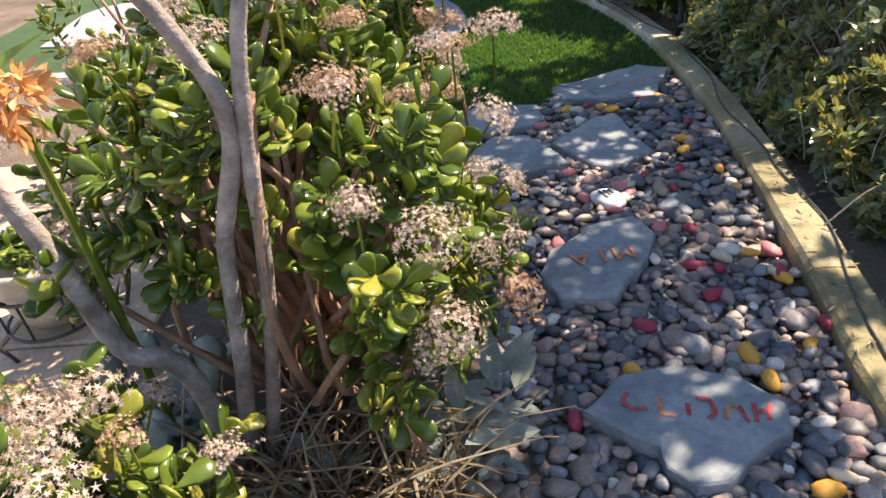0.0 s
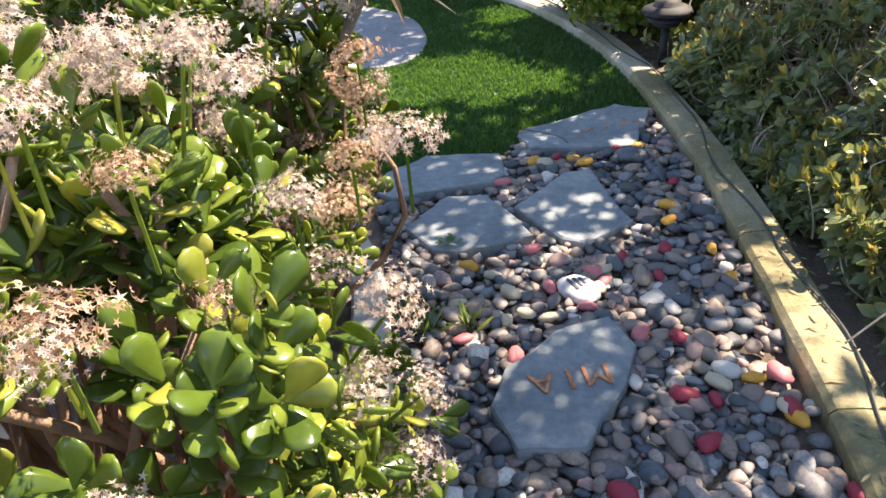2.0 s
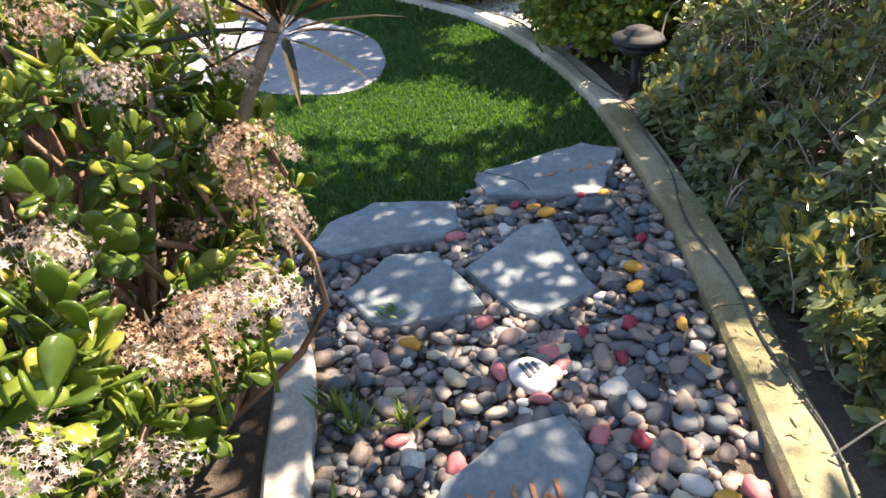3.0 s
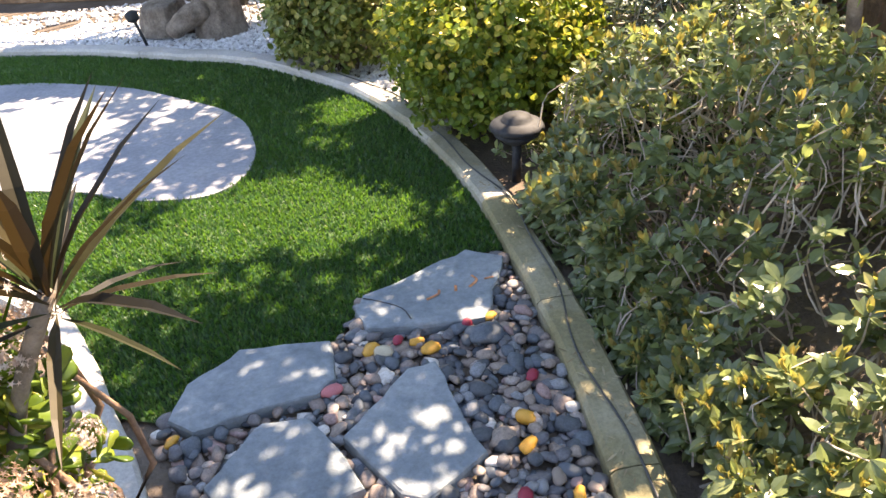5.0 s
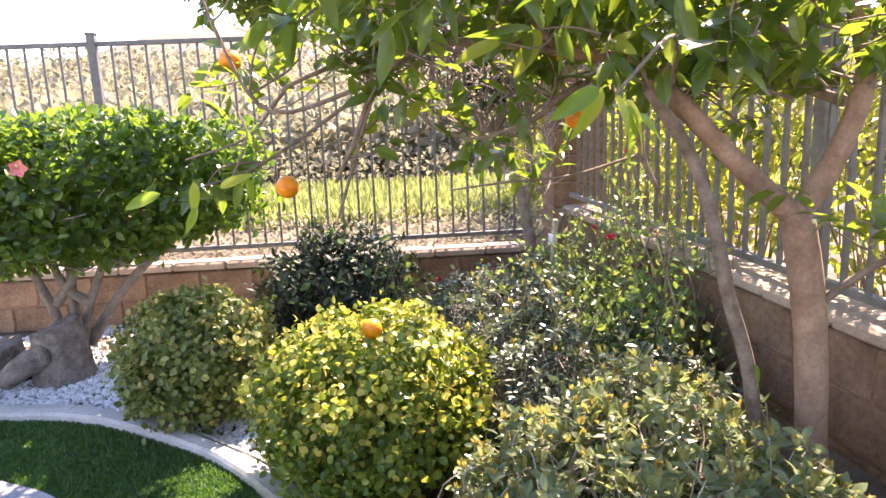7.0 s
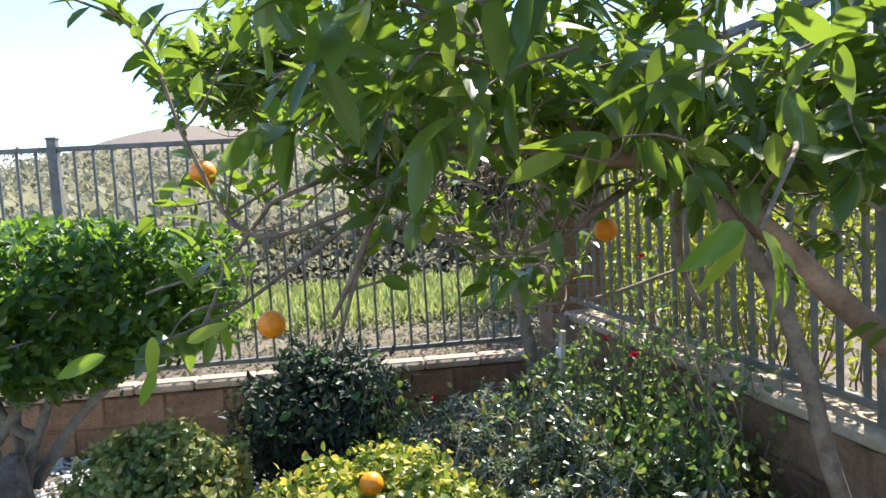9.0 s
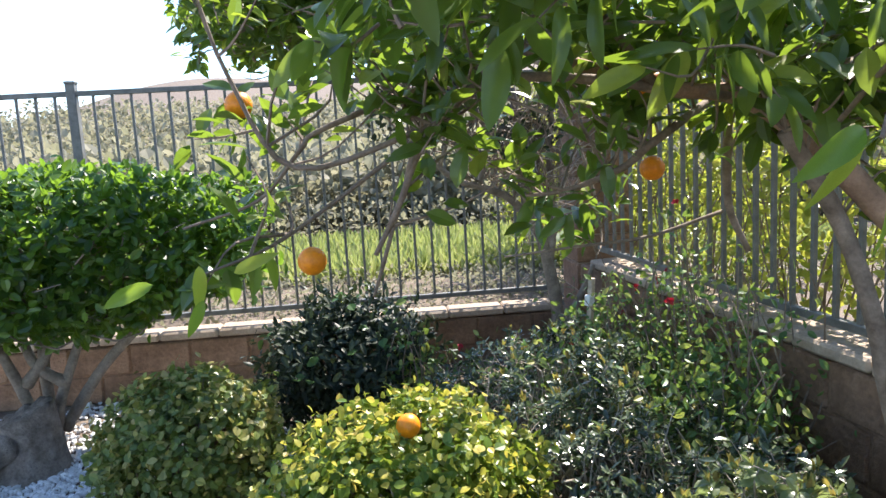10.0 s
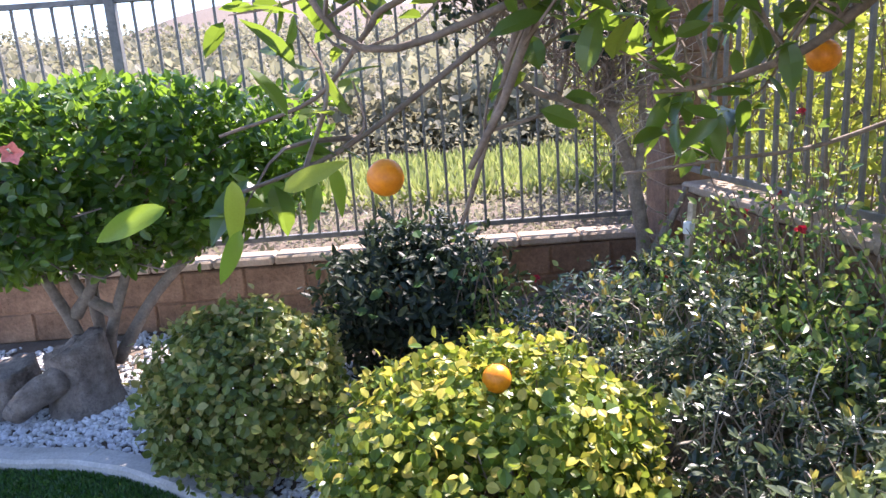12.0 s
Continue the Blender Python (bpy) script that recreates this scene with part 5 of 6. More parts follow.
def orange_tree():
    o = np.array([2.53, 3.19, 0.28])
    ob = thing("orange_tree", tuple(o), "orange tree with a forked trunk, drooping leafy branches and ripe fruit", "tree")
    limbs = (([(2.24, 2.95, 0.45), (2.19, 2.92, 0.75), (2.17, 2.93, 1.05), (2.13, 2.95, 1.30)], 0.052, 0.046),
             ([(2.13, 2.95, 1.28), (2.03, 3.05, 1.42), (1.97, 3.18, 1.56), (1.96, 3.38, 1.68), (1.86, 3.58, 1.72), (1.62, 3.80, 1.84)], 0.040, 0.014),
             ([(2.13, 2.95, 1.28), (2.20, 2.90, 1.45), (2.26, 2.90, 1.65), (2.30, 3.05, 1.95), (2.4, 3.2, 2.3)], 0.042, 0.018),
             ([(2.10, 2.99, 0.50), (2.075, 3.0, 0.80), (2.05, 3.01, 0.94), (2.02, 3.04, 1.08), (2.0, 3.07, 1.24), (1.98, 3.14, 1.42), (1.92, 3.24, 1.60)], 0.026, 0.017),
             ([(2.26, 2.95, 1.55), (2.24, 3.30, 1.66), (2.10, 3.50, 1.70), (1.891, 3.60, 1.60), (1.859, 3.70, 1.536), (1.81, 3.80, 1.494), (1.76, 3.90, 1.467), (1.70, 3.98, 1.46)], 0.024, 0.006),
             ([(1.96, 3.38, 1.68), (1.55, 3.70, 1.76), (1.36, 3.76, 1.66), (1.27, 3.80, 1.47), (1.22, 3.84, 1.36)], 0.020, 0.007),
             ([(1.62, 3.80, 1.80), (1.42, 3.95, 1.67), (1.34, 3.98, 1.47), (1.28, 4.0, 1.29), (1.26, 4.02, 1.22)], 0.014, 0.005),
             ([(1.62, 3.80, 1.84), (1.18, 4.03, 1.68), (1.10, 4.05, 1.62), (0.99, 4.08, 1.50), (0.80, 4.12, 1.44)], 0.013, 0.004),
             ([(1.36, 3.76, 1.66), (1.05, 3.86, 1.58), (0.92, 3.90, 1.80), (0.86, 3.95, 2.02), (0.78, 3.97, 2.13)], 0.011, 0.003),
             ([(1.86, 3.58, 1.72), (1.5, 3.5, 2.0), (1.15, 3.5, 2.15), (0.98, 3.5, 2.2)], 0.018, 0.006),
             ([(2.26, 2.95, 1.6), (2.05, 3.3, 1.95), (1.8, 3.6, 2.2), (1.5, 3.9, 2.4)], 0.024, 0.008),
             ([(2.06, 3.45, 1.68), (2.1, 3.9, 1.75), (2.2, 4.3, 1.8), (2.2, 4.7, 1.9)], 0.022, 0.008),
             ([(2.17, 2.93, 1.05), (2.25, 2.82, 1.18), (2.27, 2.68, 1.24), (2.24, 2.5, 1.22)], 0.0195, 0.005),
             ([(2.2, 4.7, 1.88), (2.35, 4.75, 1.70), (2.42, 4.7, 1.45), (2.40, 4.6, 1.22), (2.30, 4.5, 1.15)], 0.012, 0.004),
             # added limb that carries the patio-shading leaves
             ([(2.2, 4.5, 1.86), (1.95, 5.1, 2.1), (1.6, 5.6, 2.25), (1.2, 6.0, 2.35)], 0.020, 0.006),
             ([(2.17, 3.52, 1.29), (2.12, 3.54, 1.42), (2.10, 3.52, 1.62)], 0.014, 0.02),
             ([(2.10, 3.54, 1.40), (2.0, 3.75, 1.33), (1.86, 3.95, 1.30), (1.70, 4.1, 1.27)], 0.010, 0.004),
             ([(1.36, 3.76, 1.66), (1.10, 3.74, 1.50), (0.95, 3.66, 1.43), (0.80, 3.56, 1.40)], 0.009, 0.003))
    limbs = [(set_back(p), a * (0.90 if a > 0.024 else 0.68), b * (1.1 if a > 0.024 else 0.8)) for p, a, b in limbs]
    for p, a, b in limbs:
        v, f = tube(np.array(p) - o, a, b, 10, 5, 0.05)
        part("limb", mesh_np("limb", v, f, BARK_TAN if a > 0.024 else TWIG, True), ob)
    # twigs spring from the limbs' outer halves and carry the leaves
    starts, ends = [], []
    for p, a, b in limbs[1:]:
        q = smooth_line(p, 6)
        q = q[len(q) // 3:]
        for _ in range(34 if a > 0.013 else 10):
            s = q[rng.integers(len(q))]
            if s[2] < 1.45 and s[0] > 1.0 and s[1] < 4.3 and rng.random() < 0.8:
                continue
            e = s + np.array([rng.normal(0, 0.15), rng.normal(0, 0.15), rng.normal(0.07, 0.11)])
            low = min(s[2] + 0.1, 1.75 if e[0] > 1.0 else 1.52)
            if e[2] < low and rng.random() < 0.93:
                e[2] = low + rng.uniform(0, 0.18)
            if e[2] < 1.74 and rng.random() < 0.5:
                continue
            starts.append(s), ends.append(e)
    # the upper crown, over and beyond the view, partly added only to cast shade
    for k in range(1700):
        e = np.array([rng.uniform(1.0, 2.6), rng.uniform(3.0, 5.6), rng.uniform(1.84, 2.6)])
        # unseen near part, added to dapple the pebbles and slabs
        if k % 3 == 0:
            e = np.array([rng.uniform(1.7, 2.5), rng.uniform(1.6, 3.2), rng.uniform(2.1, 2.8)])
        if k % 5 == 2:
            e = np.array([rng.uniform(2.1, 2.5), rng.uniform(3.0, 4.0), rng.uniform(1.6, 2.2)])
        # far part, added to shade the patio
        if k % 4 == 1:
            e = np.array([rng.uniform(0.95, 1.9), rng.uniform(5.15, 6.6), rng.uniform(2.1, 2.5)])
        # gaps let sun through to the lawn and the golden bush
        hole = noise.noise(Vector(e * 2.2))
        if hole < (0.3 if 3.7 < e[1] < 5.1 else -0.30 if k % 3 == 0 or k % 4 == 1 else -0.04) or (e[1] > 4.5 and e[2] < 1.98) or np.hypot(e[0] - 2.32, e[1] - 5.0) < 0.42:
            continue
        s = e + np.array([rng.uniform(0.0, 0.25), rng.uniform(-0.25, 0.0), rng.uniform(-0.15, 0.1)])
        starts.append(s), ends.append(e)
    starts, ends = np.array(starts) - o, np.array(ends) - o
    v, f = twigs(starts, ends, 0.0045, 0.0015, 4, 0.1)
    part("twig_mass", mesh_np("twig_mass", v, f, TWIG), ob, kind="stuff")
    per = 8
    k = len(starts)
    t = np.tile(np.linspace(0.25, 1.0, per), k)
    a, b = np.repeat(starts, per, 0), np.repeat(ends, per, 0)
    p = a + (b - a) * t[:, None] + rng.normal(0, 0.012, (k * per, 3))
    along = unit(b - a) * 0.7 + unit(rng.normal(0, 1, p.shape)) + np.array([0, 0, -0.15])
    v, f = many(*leaf_template(0.46, 0.25, 0.18), axes(along, np.array([0, 0, 1.0]) + rng.normal(0, 0.45, p.shape), rng.uniform(0.06, 0.105, k * per)), p)
    part("foliage", mesh_np("foliage", v, f, CITRUS), ob, kind="stuff")
    # the dense inner crown above the limbs
    own = np.random.default_rng(77)
    n = 135
    b = np.stack([own.uniform(1.25, 2.45, n), own.uniform(3.3, 4.3, n), own.uniform(1.80, 2.18, n)], -1)
    b = b[[noise.noise(Vector(q * 2.6)) > -0.12 for q in b]] - o
    a = b + own.uniform(-0.12, 0.12, b.shape) + np.array([0.08, -0.06, -0.06])
    v, f = twigs(a, b, 0.004, 0.0015, 4, 0.1)
    part("twig_mass", mesh_np("twig_mass", v, f, TWIG), ob, kind="stuff")
    k = len(a)
    t = np.tile(np.linspace(0.2, 1.0, per), k)
    a, b = np.repeat(a, per, 0), np.repeat(b, per, 0)
    p = a + (b - a) * t[:, None] + own.normal(0, 0.015, (k * per, 3))
    along = unit(b - a) * 0.6 + unit(own.normal(0, 1, p.shape)) + np.array([0, 0, -0.2])
    v, f = many(*leaf_template(0.46, 0.25, 0.18), axes(along, np.array([0, 0, 1.0]) + own.normal(0, 0.45, p.shape), own.uniform(0.06, 0.105, k * per)), p)
    part("foliage", mesh_np("foliage", v, f, CITRUS), ob, kind="stuff")
    # leafy sprays that hang over the path
    own = np.random.default_rng(123)
    n = 34
    b = np.stack([own.uniform(0.95, 1.95, n), own.uniform(2.85, 3.3, n), own.uniform(1.70, 1.98, n)], -1)
    b[:, 2] -= 0.12 * own.random(n) * (b[:, 0] > 1.15)
    low = np.stack([own.uniform(1.72, 1.80, 4), own.uniform(3.80, 3.98, 4), own.uniform(1.36, 1.46, 4)], -1)
    b, n = np.concatenate([b, low]), n + 4
    a = b + np.stack([own.uniform(0.05, 0.22, n), own.uniform(0.0, 0.18, n), own.uniform(-0.02, 0.12, n)], -1)
    a, b = a - o, b - o
    v, f = twigs(a, b, 0.0035, 0.0014, 5, 0.12)
    part("twig_mass", mesh_np("twig_mass", v, f, TWIG), ob, kind="stuff")
    per = 6
    t = np.tile(np.linspace(0.25, 1.0, per), n)
    a, b = np.repeat(a, per, 0), np.repeat(b, per, 0)
    p = a + (b - a) * t[:, None]
    along = unit(b - a) * 0.6 + unit(own.normal(0, 1, p.shape)) + np.array([-0.1, -0.1, -0.25])
    v, f = many(*fine_leaf_template(0.46), axes(along, np.array([0, -0.2, 1.0]) + own.normal(0, 0.45, p.shape), own.uniform(0.075, 0.125, n * per)), p)
    part("foliage", mesh_np("foliage", v, f, CITRUS, True), ob, kind="stuff")
    # single bright leaves close to the path, their backlight put into the colour
    blade = mesh_np("young_leaf", *fine_leaf_template(0.42, 0.3, 0.35, 0.5), CITRUS_BRIGHT, True)
    for at, d, s in (((0.80, 3.55, 1.42), (-0.05, -0.2, -1), 0.085), ((0.72, 3.52, 1.40), (-1, 0, -0.25), 0.09), ((0.86, 3.55, 1.40), (0.6, -0.2, 0.3), 0.085), ((0.80, 3.53, 1.36), (-0.4, -0.2, -0.8), 0.07),
                     ((0.93, 3.6, 1.42), (0.3, 0, -1), 0.08), ((1.46, 2.76, 1.60), (-0.55, 0, -1), 0.10), ((1.52, 2.78, 1.58), (0.7, -0.1, -0.9), 0.115), ((1.44, 2.74, 1.60), (-0.9, -0.2, -0.35), 0.10), ((1.52, 2.77, 1.57), (0.2, -0.1, -1), 0.125), ((1.56, 2.8, 1.55), (1.0, 0, -0.5), 0.10),
                     ((1.48, 2.75, 1.59), (0.3, -0.4, -0.9), 0.08), ((2.28, 3.2, 0.80), (0.1, -0.4, -1), 0.085), ((1.78, 4.0, 1.36), (0.1, 0, -1), 0.08), ((1.74, 4.02, 1.38), (-0.3, 0, -1), 0.07)):
        m = Matrix(axes(np.array([d], float), np.array([[0.2, -0.9, 0.5]]), [s])[0].tolist()).to_4x4()
        m.translation = Vector(at) - Vector(o)
        part("young_leaf", blade, ob, "bright yellow-green leaf", m)
    v, f = tube(np.array([(1.96, 3.2, 1.6), (1.72, 2.9, 1.70), (1.48, 2.75, 1.59)]) - o, 0.006, 0.003, 6, 5)
    part("limb", mesh_np("limb", v, f, TWIG, True), ob)
    for at, r in (((1.09, 3.96, 1.345), 0.036), ((2.15, 3.97, 1.51), 0.038), ((0.97, 4.15, 1.747), 0.036), ((1.9, 3.65, 1.73), 0.034)):
        fruit(ob, Vector(at) - Vector(o), r)
    return ob


orange_tree()
fruit(None, (1.416, 4.27, 0.735), 0.039)


# ---- corner planting ----
def bare_shrub():
    """A gnarled half-bare shrub climbing the corner pillar."""
    o = np.array([3.20, 6.18, 0.12])
    ob = thing("bare_shrub", tuple(o), "gnarled half-bare shrub with tangled twigs at the corner pillar", "shrub")
    for p, a, b in (([(3.20, 6.18, 0.1), (3.16, 6.2, 0.42), (3.13, 6.2, 0.64), (3.06, 6.2, 0.95), (2.95, 6.2, 1.22), (2.90, 6.18, 1.55), (2.86, 6.15, 1.95)], 0.052, 0.018),
                    ([(3.05, 6.2, 1.02), (2.86, 6.2, 1.24), (2.70, 6.2, 1.33), (2.47, 6.2, 1.41), (2.30, 6.18, 1.55), (2.18, 6.15, 1.75)], 0.030, 0.012),
                    ([(3.10, 6.2, 0.80), (3.12, 6.15, 1.15), (3.08, 6.12, 1.55), (3.12, 6.1, 1.95)], 0.030, 0.012), ([(3.16, 6.18, 0.35), (3.30, 6.12, 0.62), (3.34, 6.05, 0.80)], 0.030, 0.014),
                    ([(2.95, 6.2, 1.22), (3.02, 6.14, 1.5), (3.0, 6.1, 1.9)], 0.018, 0.009), ([(2.62, 6.2, 1.36), (2.66, 6.16, 1.6), (2.60, 6.12, 1.95)], 0.017, 0.008), ([(2.36, 6.2, 1.48), (2.40, 6.1, 1.75), (2.30, 6.1, 2.0)], 0.013, 0.006)):
        v, f = tube(np.array(p) - o, a, b, 9, 5, 0.1)
        part("trunk", mesh_np("trunk", v, f, BARK_BROWN, True), ob)
    own = np.random.default_rng(91)
    n = 430
    s = np.stack([own.uniform(2.15, 3.2, n), own.uniform(6.0, 6.3, n), np.zeros(n)], -1)
    s[:, 2] = 1.25 + 0.35 * sstep(2.9, 2.2, s[:, 0]) + own.uniform(0, 0.55, n)
    e = s + np.stack([own.normal(0.0, 0.15, n), own.normal(-0.02, 0.09, n), own.uniform(0.04, 0.36, n)], -1)
    v, f = twigs(s - o, e - o, 0.006, 0.0022, 4, 0.2)
    part("twig_mass", mesh_np("twig_mass", v, f, TWIG), ob, kind="stuff")
    n = 70
    s = np.stack([own.uniform(2.8, 3.25, n), own.uniform(5.98, 6.15, n), own.uniform(0.95, 1.6, n)], -1)
    e = s + np.stack([own.normal(0.05, 0.14, n), own.normal(-0.05, 0.08, n), own.uniform(0.0, 0.28, n)], -1)
    v, f = twigs(s - o, e - o, 0.004, 0.0018, 4, 0.25)
    part("twig_mass", mesh_np("twig_mass", v, f, PALE_TWIG), ob, kind="stuff")
    n = 2600
    p = np.stack([own.uniform(1.95, 3.1, n), own.uniform(5.95, 6.35, n), own.uniform(1.55, 2.35, n)], -1)
    p = p[[noise.noise(Vector(q * 3.2)) > -0.05 + 0.5 * max(0.0, 1.75 - q[2]) for q in p]] - o
    v, f = leaf_cloud(OVATE, p, unit(own.normal(0, 1, p.shape)), 0.05)
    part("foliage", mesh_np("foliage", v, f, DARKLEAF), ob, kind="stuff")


bare_shrub()


def stake():
    ob = thing("plant_stake", (2.84, 5.42, 0.12), "pale wooden plant stake with green and white ties", "stake")
    part("stick", mesh_bm("stick", box_bm(0.03, 0.03, 0.80, 0.003), WOOD_STAKE), ob, at=pose(0, 0, -0.05, 3, 2, 15))
    part("green_tie", mesh_bm("green_tie", box_bm(0.045, 0.045, 0.03, 0.004), TAPE_GREEN), ob, "green tie tape", pose(0.01, -0.02, 0.45, 3, 2, 15))
    part("white_tie", mesh_bm("white_tie", box_bm(0.04, 0.04, 0.06, 0.004), WHITE_TIE), ob, "white tie tape", pose(0.015, -0.035, 0.60, 3, 2, 15))


stake()


def rose(at, height, spread, leaves, flowers, label, mat=ROSE, category="rose bush"):
    base = float(ground_z(*at))
    ob = thing("rose_bush" if category == "rose bush" else "leafy_shrub", (*at, base), label, category)
    n = 26
    s = np.tile([[0, 0, -0.02]], (n, 1)) + rng.normal(0, 0.03, (n, 3)) * np.array([1, 1, 0])
    e = np.stack([rng.normal(0, spread, n), rng.normal(0, spread, n), rng.uniform(0.4, 1.0, n) * height], -1)
    v, f = twigs(s, e, 0.006, 0.002, 5, 0.08)
    part("cane_mass", mesh_np("cane_mass", v, f, TWIG), ob, kind="stuff")
    t = rng.uniform(0.3, 1.0, leaves)
    i = rng.integers(0, n, leaves)
    p = s[i] + (e[i] - s[i]) * t[:, None] + rng.normal(0, 0.05, (leaves, 3))
    v, f = leaf_cloud(OVATE, p, unit(rng.normal(0, 1, p.shape)), 0.04)
    part("foliage", mesh_np("foliage", v, f, mat), ob, kind="stuff")
    for k in range(flowers):
        q = e[k] + np.array([0, 0, 0.02])
        d = unit(rng.normal(0, 1, (14, 3)) + np.array([0, 0, 0.7]))
        v, f = many(*ROUND, axes(d, rng.normal(0, 1, d.shape), np.full(14, 0.024)), np.tile(q[None], (14, 1)))
        part("flower", mesh_np("flower", v, f, RED_FLOWER), ob, "red flower")


rose((2.95, 5.15), 0.75, 0.16, 700, 3, "leggy rose bush with a few red flowers by the side wall")
rose((2.55, 5.05), 0.60, 0.20, 900, 0, "fine-leaved pale green shrub below the corner", category="shrub")
rose((2.25, 5.65), 0.50, 0.14, 500, 1, "small sprawling rose with yellowing leaves")
rose((1.98, 5.75), 0.75, 0.10, 420, 0, "thin climbing shoots with yellow-green leaves beside the dark bush", category="shrub")

rose((2.72, 4.55), 0.62, 0.17, 1100, 0, "dusty green leafy shrub against the side wall", category="shrub")
rose((2.98, 5.55), 0.70, 0.18, 1000, 2, "rose bush with thin canes against the corner")
rose((2.55, 4.1), 0.55, 0.16, 1000, 0, "loose leafy shrub in front of the side wall", category="shrub")

rose((2.98, 4.62), 1.05, 0.20, 420, 1, "tall thin rose canes with yellowing leaves against the side wall")
rose((3.08, 5.0), 1.10, 0.22, 460, 2, "leggy rose with yellow-green leaves rising above the wall")
rose((2.86, 4.2), 0.85, 0.20, 500, 0, "loose dusty shrub leaning on the side wall cap", category="shrub")

# ---- beyond the fences ----
def outside_hedge():
    for k, s in enumerate(np.linspace(-2.5, 6.0, 9)):
        c = RIGHT_AT + RIGHT_DIR * s + np.array([0.52 + 0.15 * (k % 2), 0])
        bush("outside_shrub", (c[0], c[1], 0.95 + (0.4 if c[1] > 3.5 else 0)), (0.42, 0.55, 1.1 if c[1] > 3.5 else 0.75), 2700 if c[1] > 3.5 else 1800, 0.055, OVATE, YELLOWLEAF, "sunlit yellow-green shrub outside the side fence", "shrub", low=-0.9, stems=10, seed=20.0 + k, depth=0.6, lumps=0.3, base_z=0.3)


outside_hedge()


def meadow():
    n = 26000
    u, w = rng.uniform(-9, 5, n), rng.uniform(2.2, 5.2, n)
    x = BACK_AT[0] + BACK_DIR[0] * u + 0.287 * w
    y = BACK_AT[1] + BACK_DIR[1] * u + 0.958 * w
    d = np.stack([rng.normal(0, 0.4, n), rng.normal(0, 0.4, n), np.ones(n)], -1)
    v, f = many(*leaf_template(0.16), axes(d, rng.normal(0, 1, (n, 3)), rng.uniform(0.12, 0.30, n)), np.stack([x, y, ground_z(x, y)], -1))
    tagged(new("meadow_grass", mesh_np("meadow_grass", v, f, MEADOW)), "sunlit yellow-green rough grass beyond the back fence", "grass", kind="stuff")
    n = 9000
    u, w = rng.uniform(-9, 4, n), rng.uniform(0.4, 1.6, n)
    x = BACK_AT[0] + BACK_DIR[0] * u + 0.287 * w
    y = BACK_AT[1] + BACK_DIR[1] * u + 0.958 * w
    p = np.stack([x, y, ground_z(x, y) + rng.uniform(0, 0.28, n)], -1)
    v, f = leaf_cloud(OVATE, p, unit(rng.normal(0, 1, p.shape) + np.array([0, 0, 0.8])), 0.05)
    n = 16000
    u, w = rng.uniform(-10, 6, n), rng.uniform(5.0, 10.0, n)
    x = BACK_AT[0] + BACK_DIR[0] * u + 0.287 * w
    y = BACK_AT[1] + BACK_DIR[1] * u + 0.958 * w
    p = np.stack([x, y, ground_z(x, y) + rng.uniform(0, 0.55, n)], -1)
    v, f = join([(v, f), leaf_cloud(OVATE, p, unit(rng.normal(0, 1, p.shape) + np.array([0, 0, 0.8])), 0.10)])
    tagged(new("ground_cover", mesh_np("ground_cover", v, f, BRUSH)), "low brownish ground cover just behind the back fence", "ground cover", kind="stuff")


meadow()


def brush():
    soups = []
    tv, tt = ROUND
    for k in range(1200):
        a = rng.uniform(-0.75, 0.95)
        r = 12.5 + 70 * rng.random() ** 2.2
        x, y = r * math.sin(a), r * math.cos(a) + 2
        if back_dist(x, y) > -4.5:
            continue
        h = rng.uniform(0.5, 1.3) * (1 + r / 70)
        n = 120
        d = unit(rng.normal(0, 1, (n, 3)))
        p = np.array([x, y, float(ground_z(x, y)) + h * 0.35]) + d * np.array([h * 0.8, h * 0.8, h * 0.6]) * rng.uniform(0.5, 1.0, (n, 1))
        soups.append(many(tv, tt, axes(unit(d + rng.normal(0, 0.6, d.shape)), d + np.array([0, 0, 0.4]), rng.uniform(0.09, 0.19, n) * h), p))
    v, f = join(soups)
    tagged(new("brush", mesh_np("brush", v, f, BRUSH)), "dry grey-brown brush covering the slope beyond", "brush", kind="stuff")


brush()


# ---- small things on the kerb and ground ----
ob = thing("garden_cable", (0, 0, 0.0), "thin dark cable snaking along the top of the kerb", "cable")
line = smooth_line([(x, y, 0) for x, y in KERB_LINE], 8)
line = line[(line[:, 1] > 1.0) & (line[:, 1] < 5.3)]
wav = [(p[0] + 0.026 * math.sin(p[1] * 4.3) + 0.011 * math.sin(p[1] * 11.0 + 1) + 0.012, p[1], 0.069) for p in line[::2]]
v, f = tube(wav, 0.0032, 0.0032, 6, 3)
part("cable_run", mesh_np("cable_run", v, f, IRON), ob)


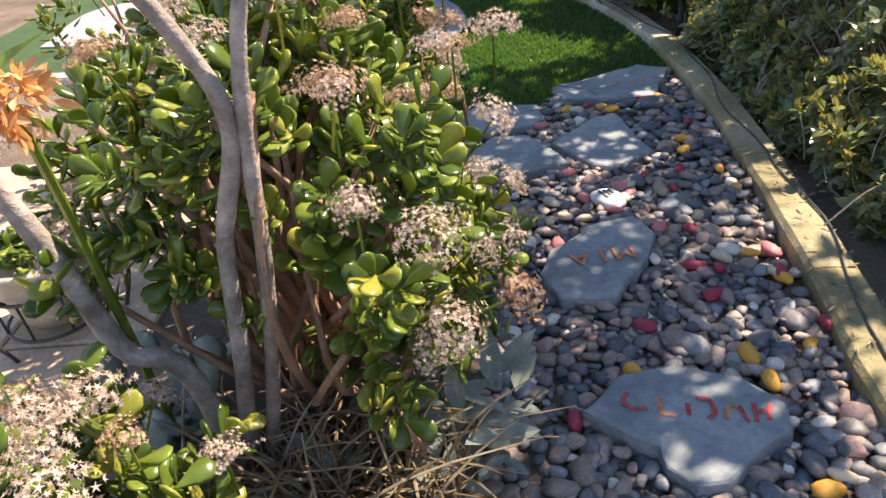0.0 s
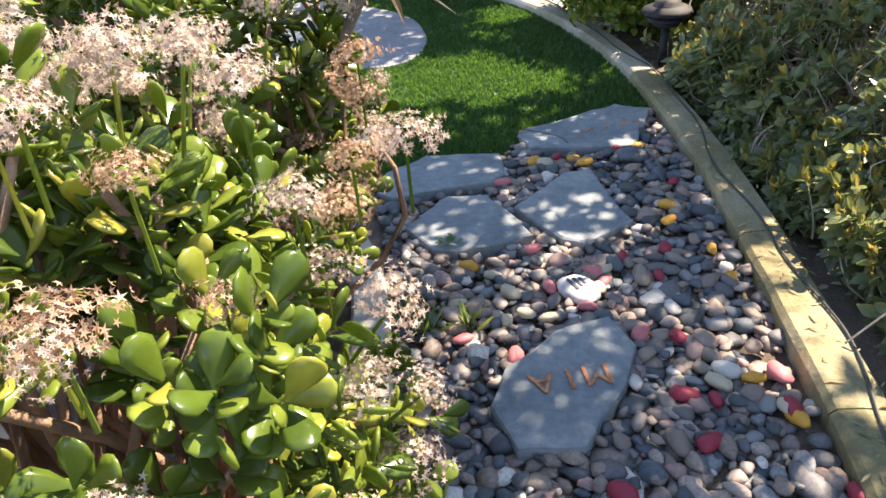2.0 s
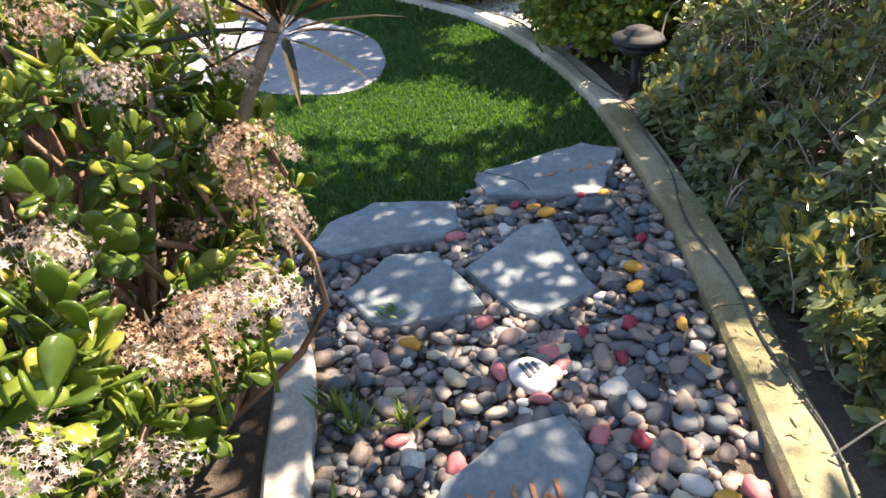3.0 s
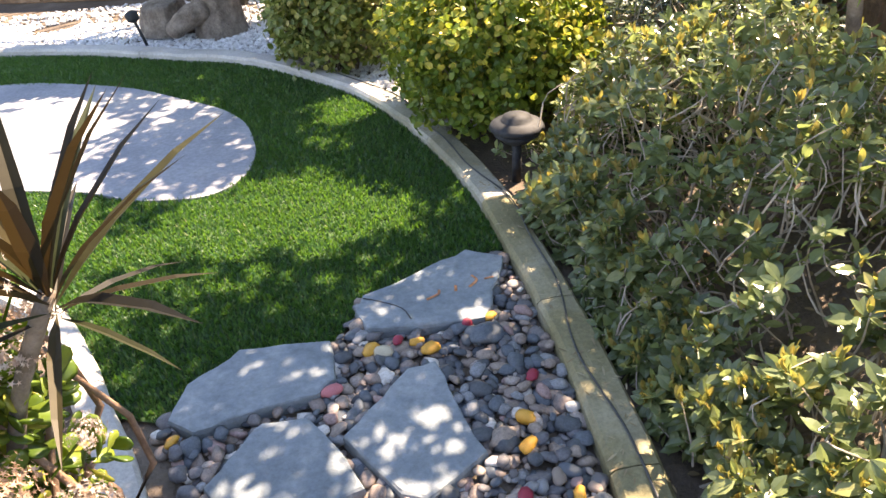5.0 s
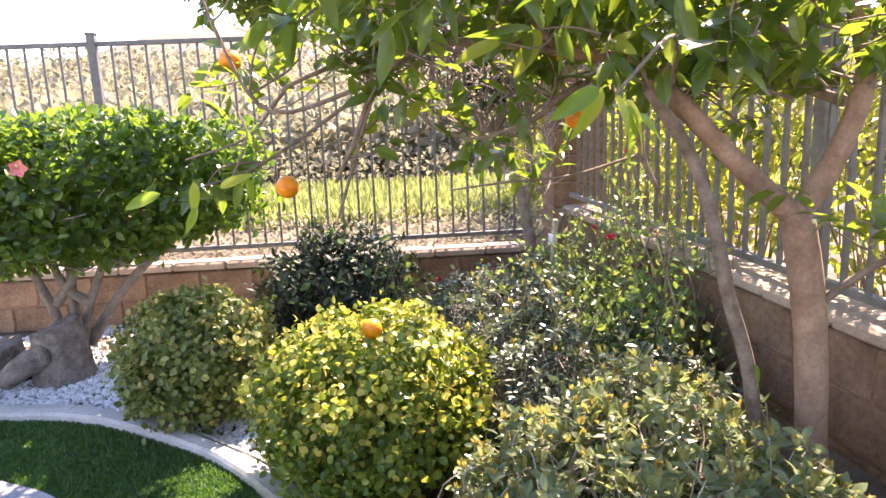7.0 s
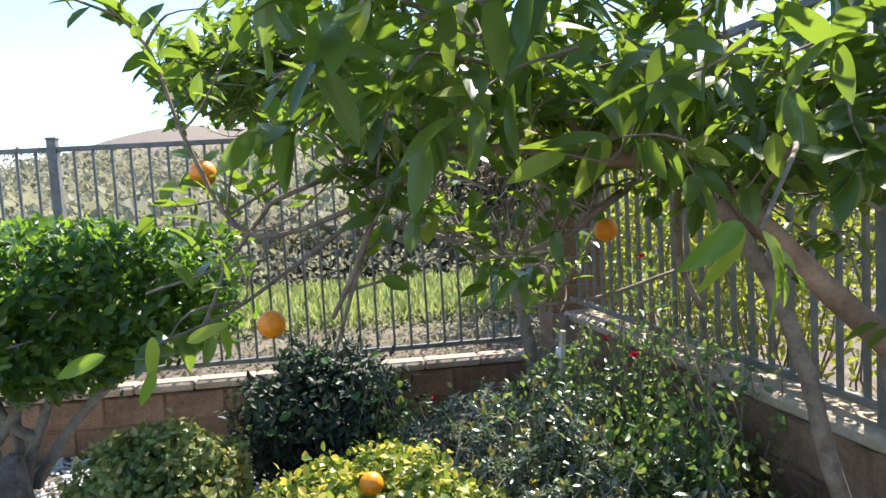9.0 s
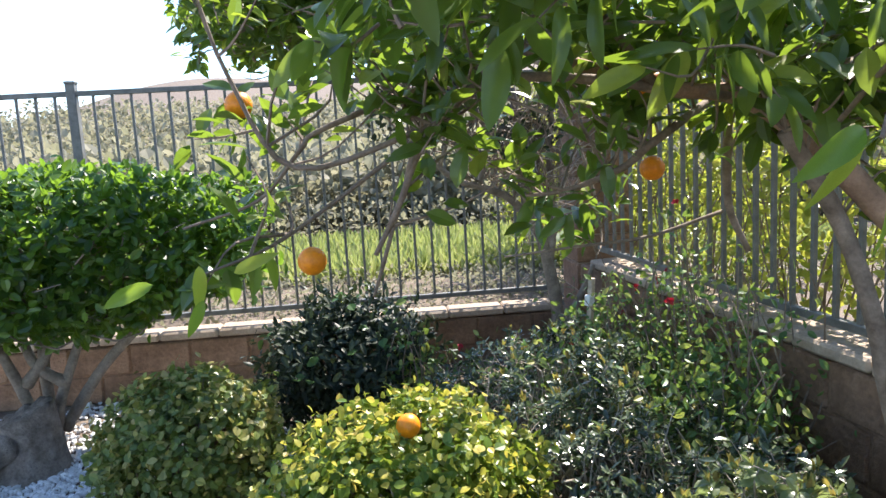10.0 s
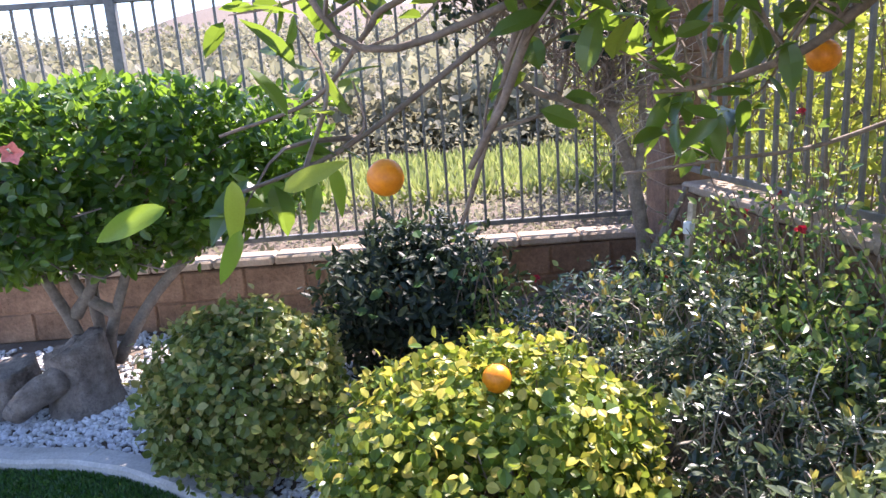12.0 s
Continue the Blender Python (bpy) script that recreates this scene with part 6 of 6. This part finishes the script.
def litter():
    n = 260
    line = smooth_line([(x, y, 0) for x, y in KERB_LINE], 8)
    i = rng.integers(8, 80, n)
    p = line[i] + np.stack([rng.uniform(-0.05, 0.06, n), rng.uniform(-0.05, 0.05, n), np.full(n, 0.068)], -1)
    v, f = many(*leaf_template(0.18, 0.2, 0.1), axes(np.stack([rng.normal(0, 1, n), rng.normal(0, 1, n), rng.normal(0, 0.1, n)], -1), np.tile([[0.01, 0, 1.0]], (n, 1)), rng.uniform(0.012, 0.035, n)), p)
    n2 = 420
    x, y = rng.uniform(1.3, 2.1, n2), rng.uniform(1.0, 4.0, n2)
    v2, f2 = many(*OVATE, axes(np.stack([rng.normal(0, 1, n2), rng.normal(0, 1, n2), rng.normal(0, 0.15, n2)], -1), np.tile([[0.01, 0, 1.0]], (n2, 1)), rng.uniform(0.015, 0.035, n2)), np.stack([x, y, ground_z(x, y) + 0.006], -1))
    v, f = join([(v, f), (v2, f2)])
    tagged(new("dry_leaf_litter", mesh_np("dry_leaf_litter", v, f, DRYGRASS)), "scattered dry leaf bits on the kerb and soil", "leaf litter", kind="stuff")


litter()
ob = thing("orange_flower_head", (-0.19, 0.86, 0.90), "orange drooping flower head near the planting bed", "flower")
d = unit(rng.normal(0, 1, (190, 3)))
v, f = many(*SLIM, axes(d + rng.normal(0, 0.4, d.shape), rng.normal(0, 1, d.shape), rng.uniform(0.014, 0.03, 190)), d * rng.uniform(0.01, 0.045, (190, 1)))
part("petals", mesh_np("petals", v, f, ORANGE_FLOWER), ob)
for a in ((0.1, -0.2, 0.7), (0.5, -0.3, 0.6), (-0.4, -0.2, 0.8), (0.2, -0.6, 0.1)):
    v, f = many(*leaf_template(0.12, 0.4, 0.3), axes(np.array([a]), np.array([[0.1, -0.5, 0.8]]), [0.2]), np.array([[-0.06, -0.02, -0.04]]))
    part("strap_leaf", mesh_np("strap_leaf", v, f, CITRUS_BRIGHT), ob, "yellow-green strap leaf")
v, f = tube([(0, 0, -0.01), (-0.05, 0.1, -0.3), (-0.10, 0.20, -0.76)], 0.006, 0.008, 6, 5)
part("flower_stem", mesh_np("flower_stem", v, f, JADE), ob)
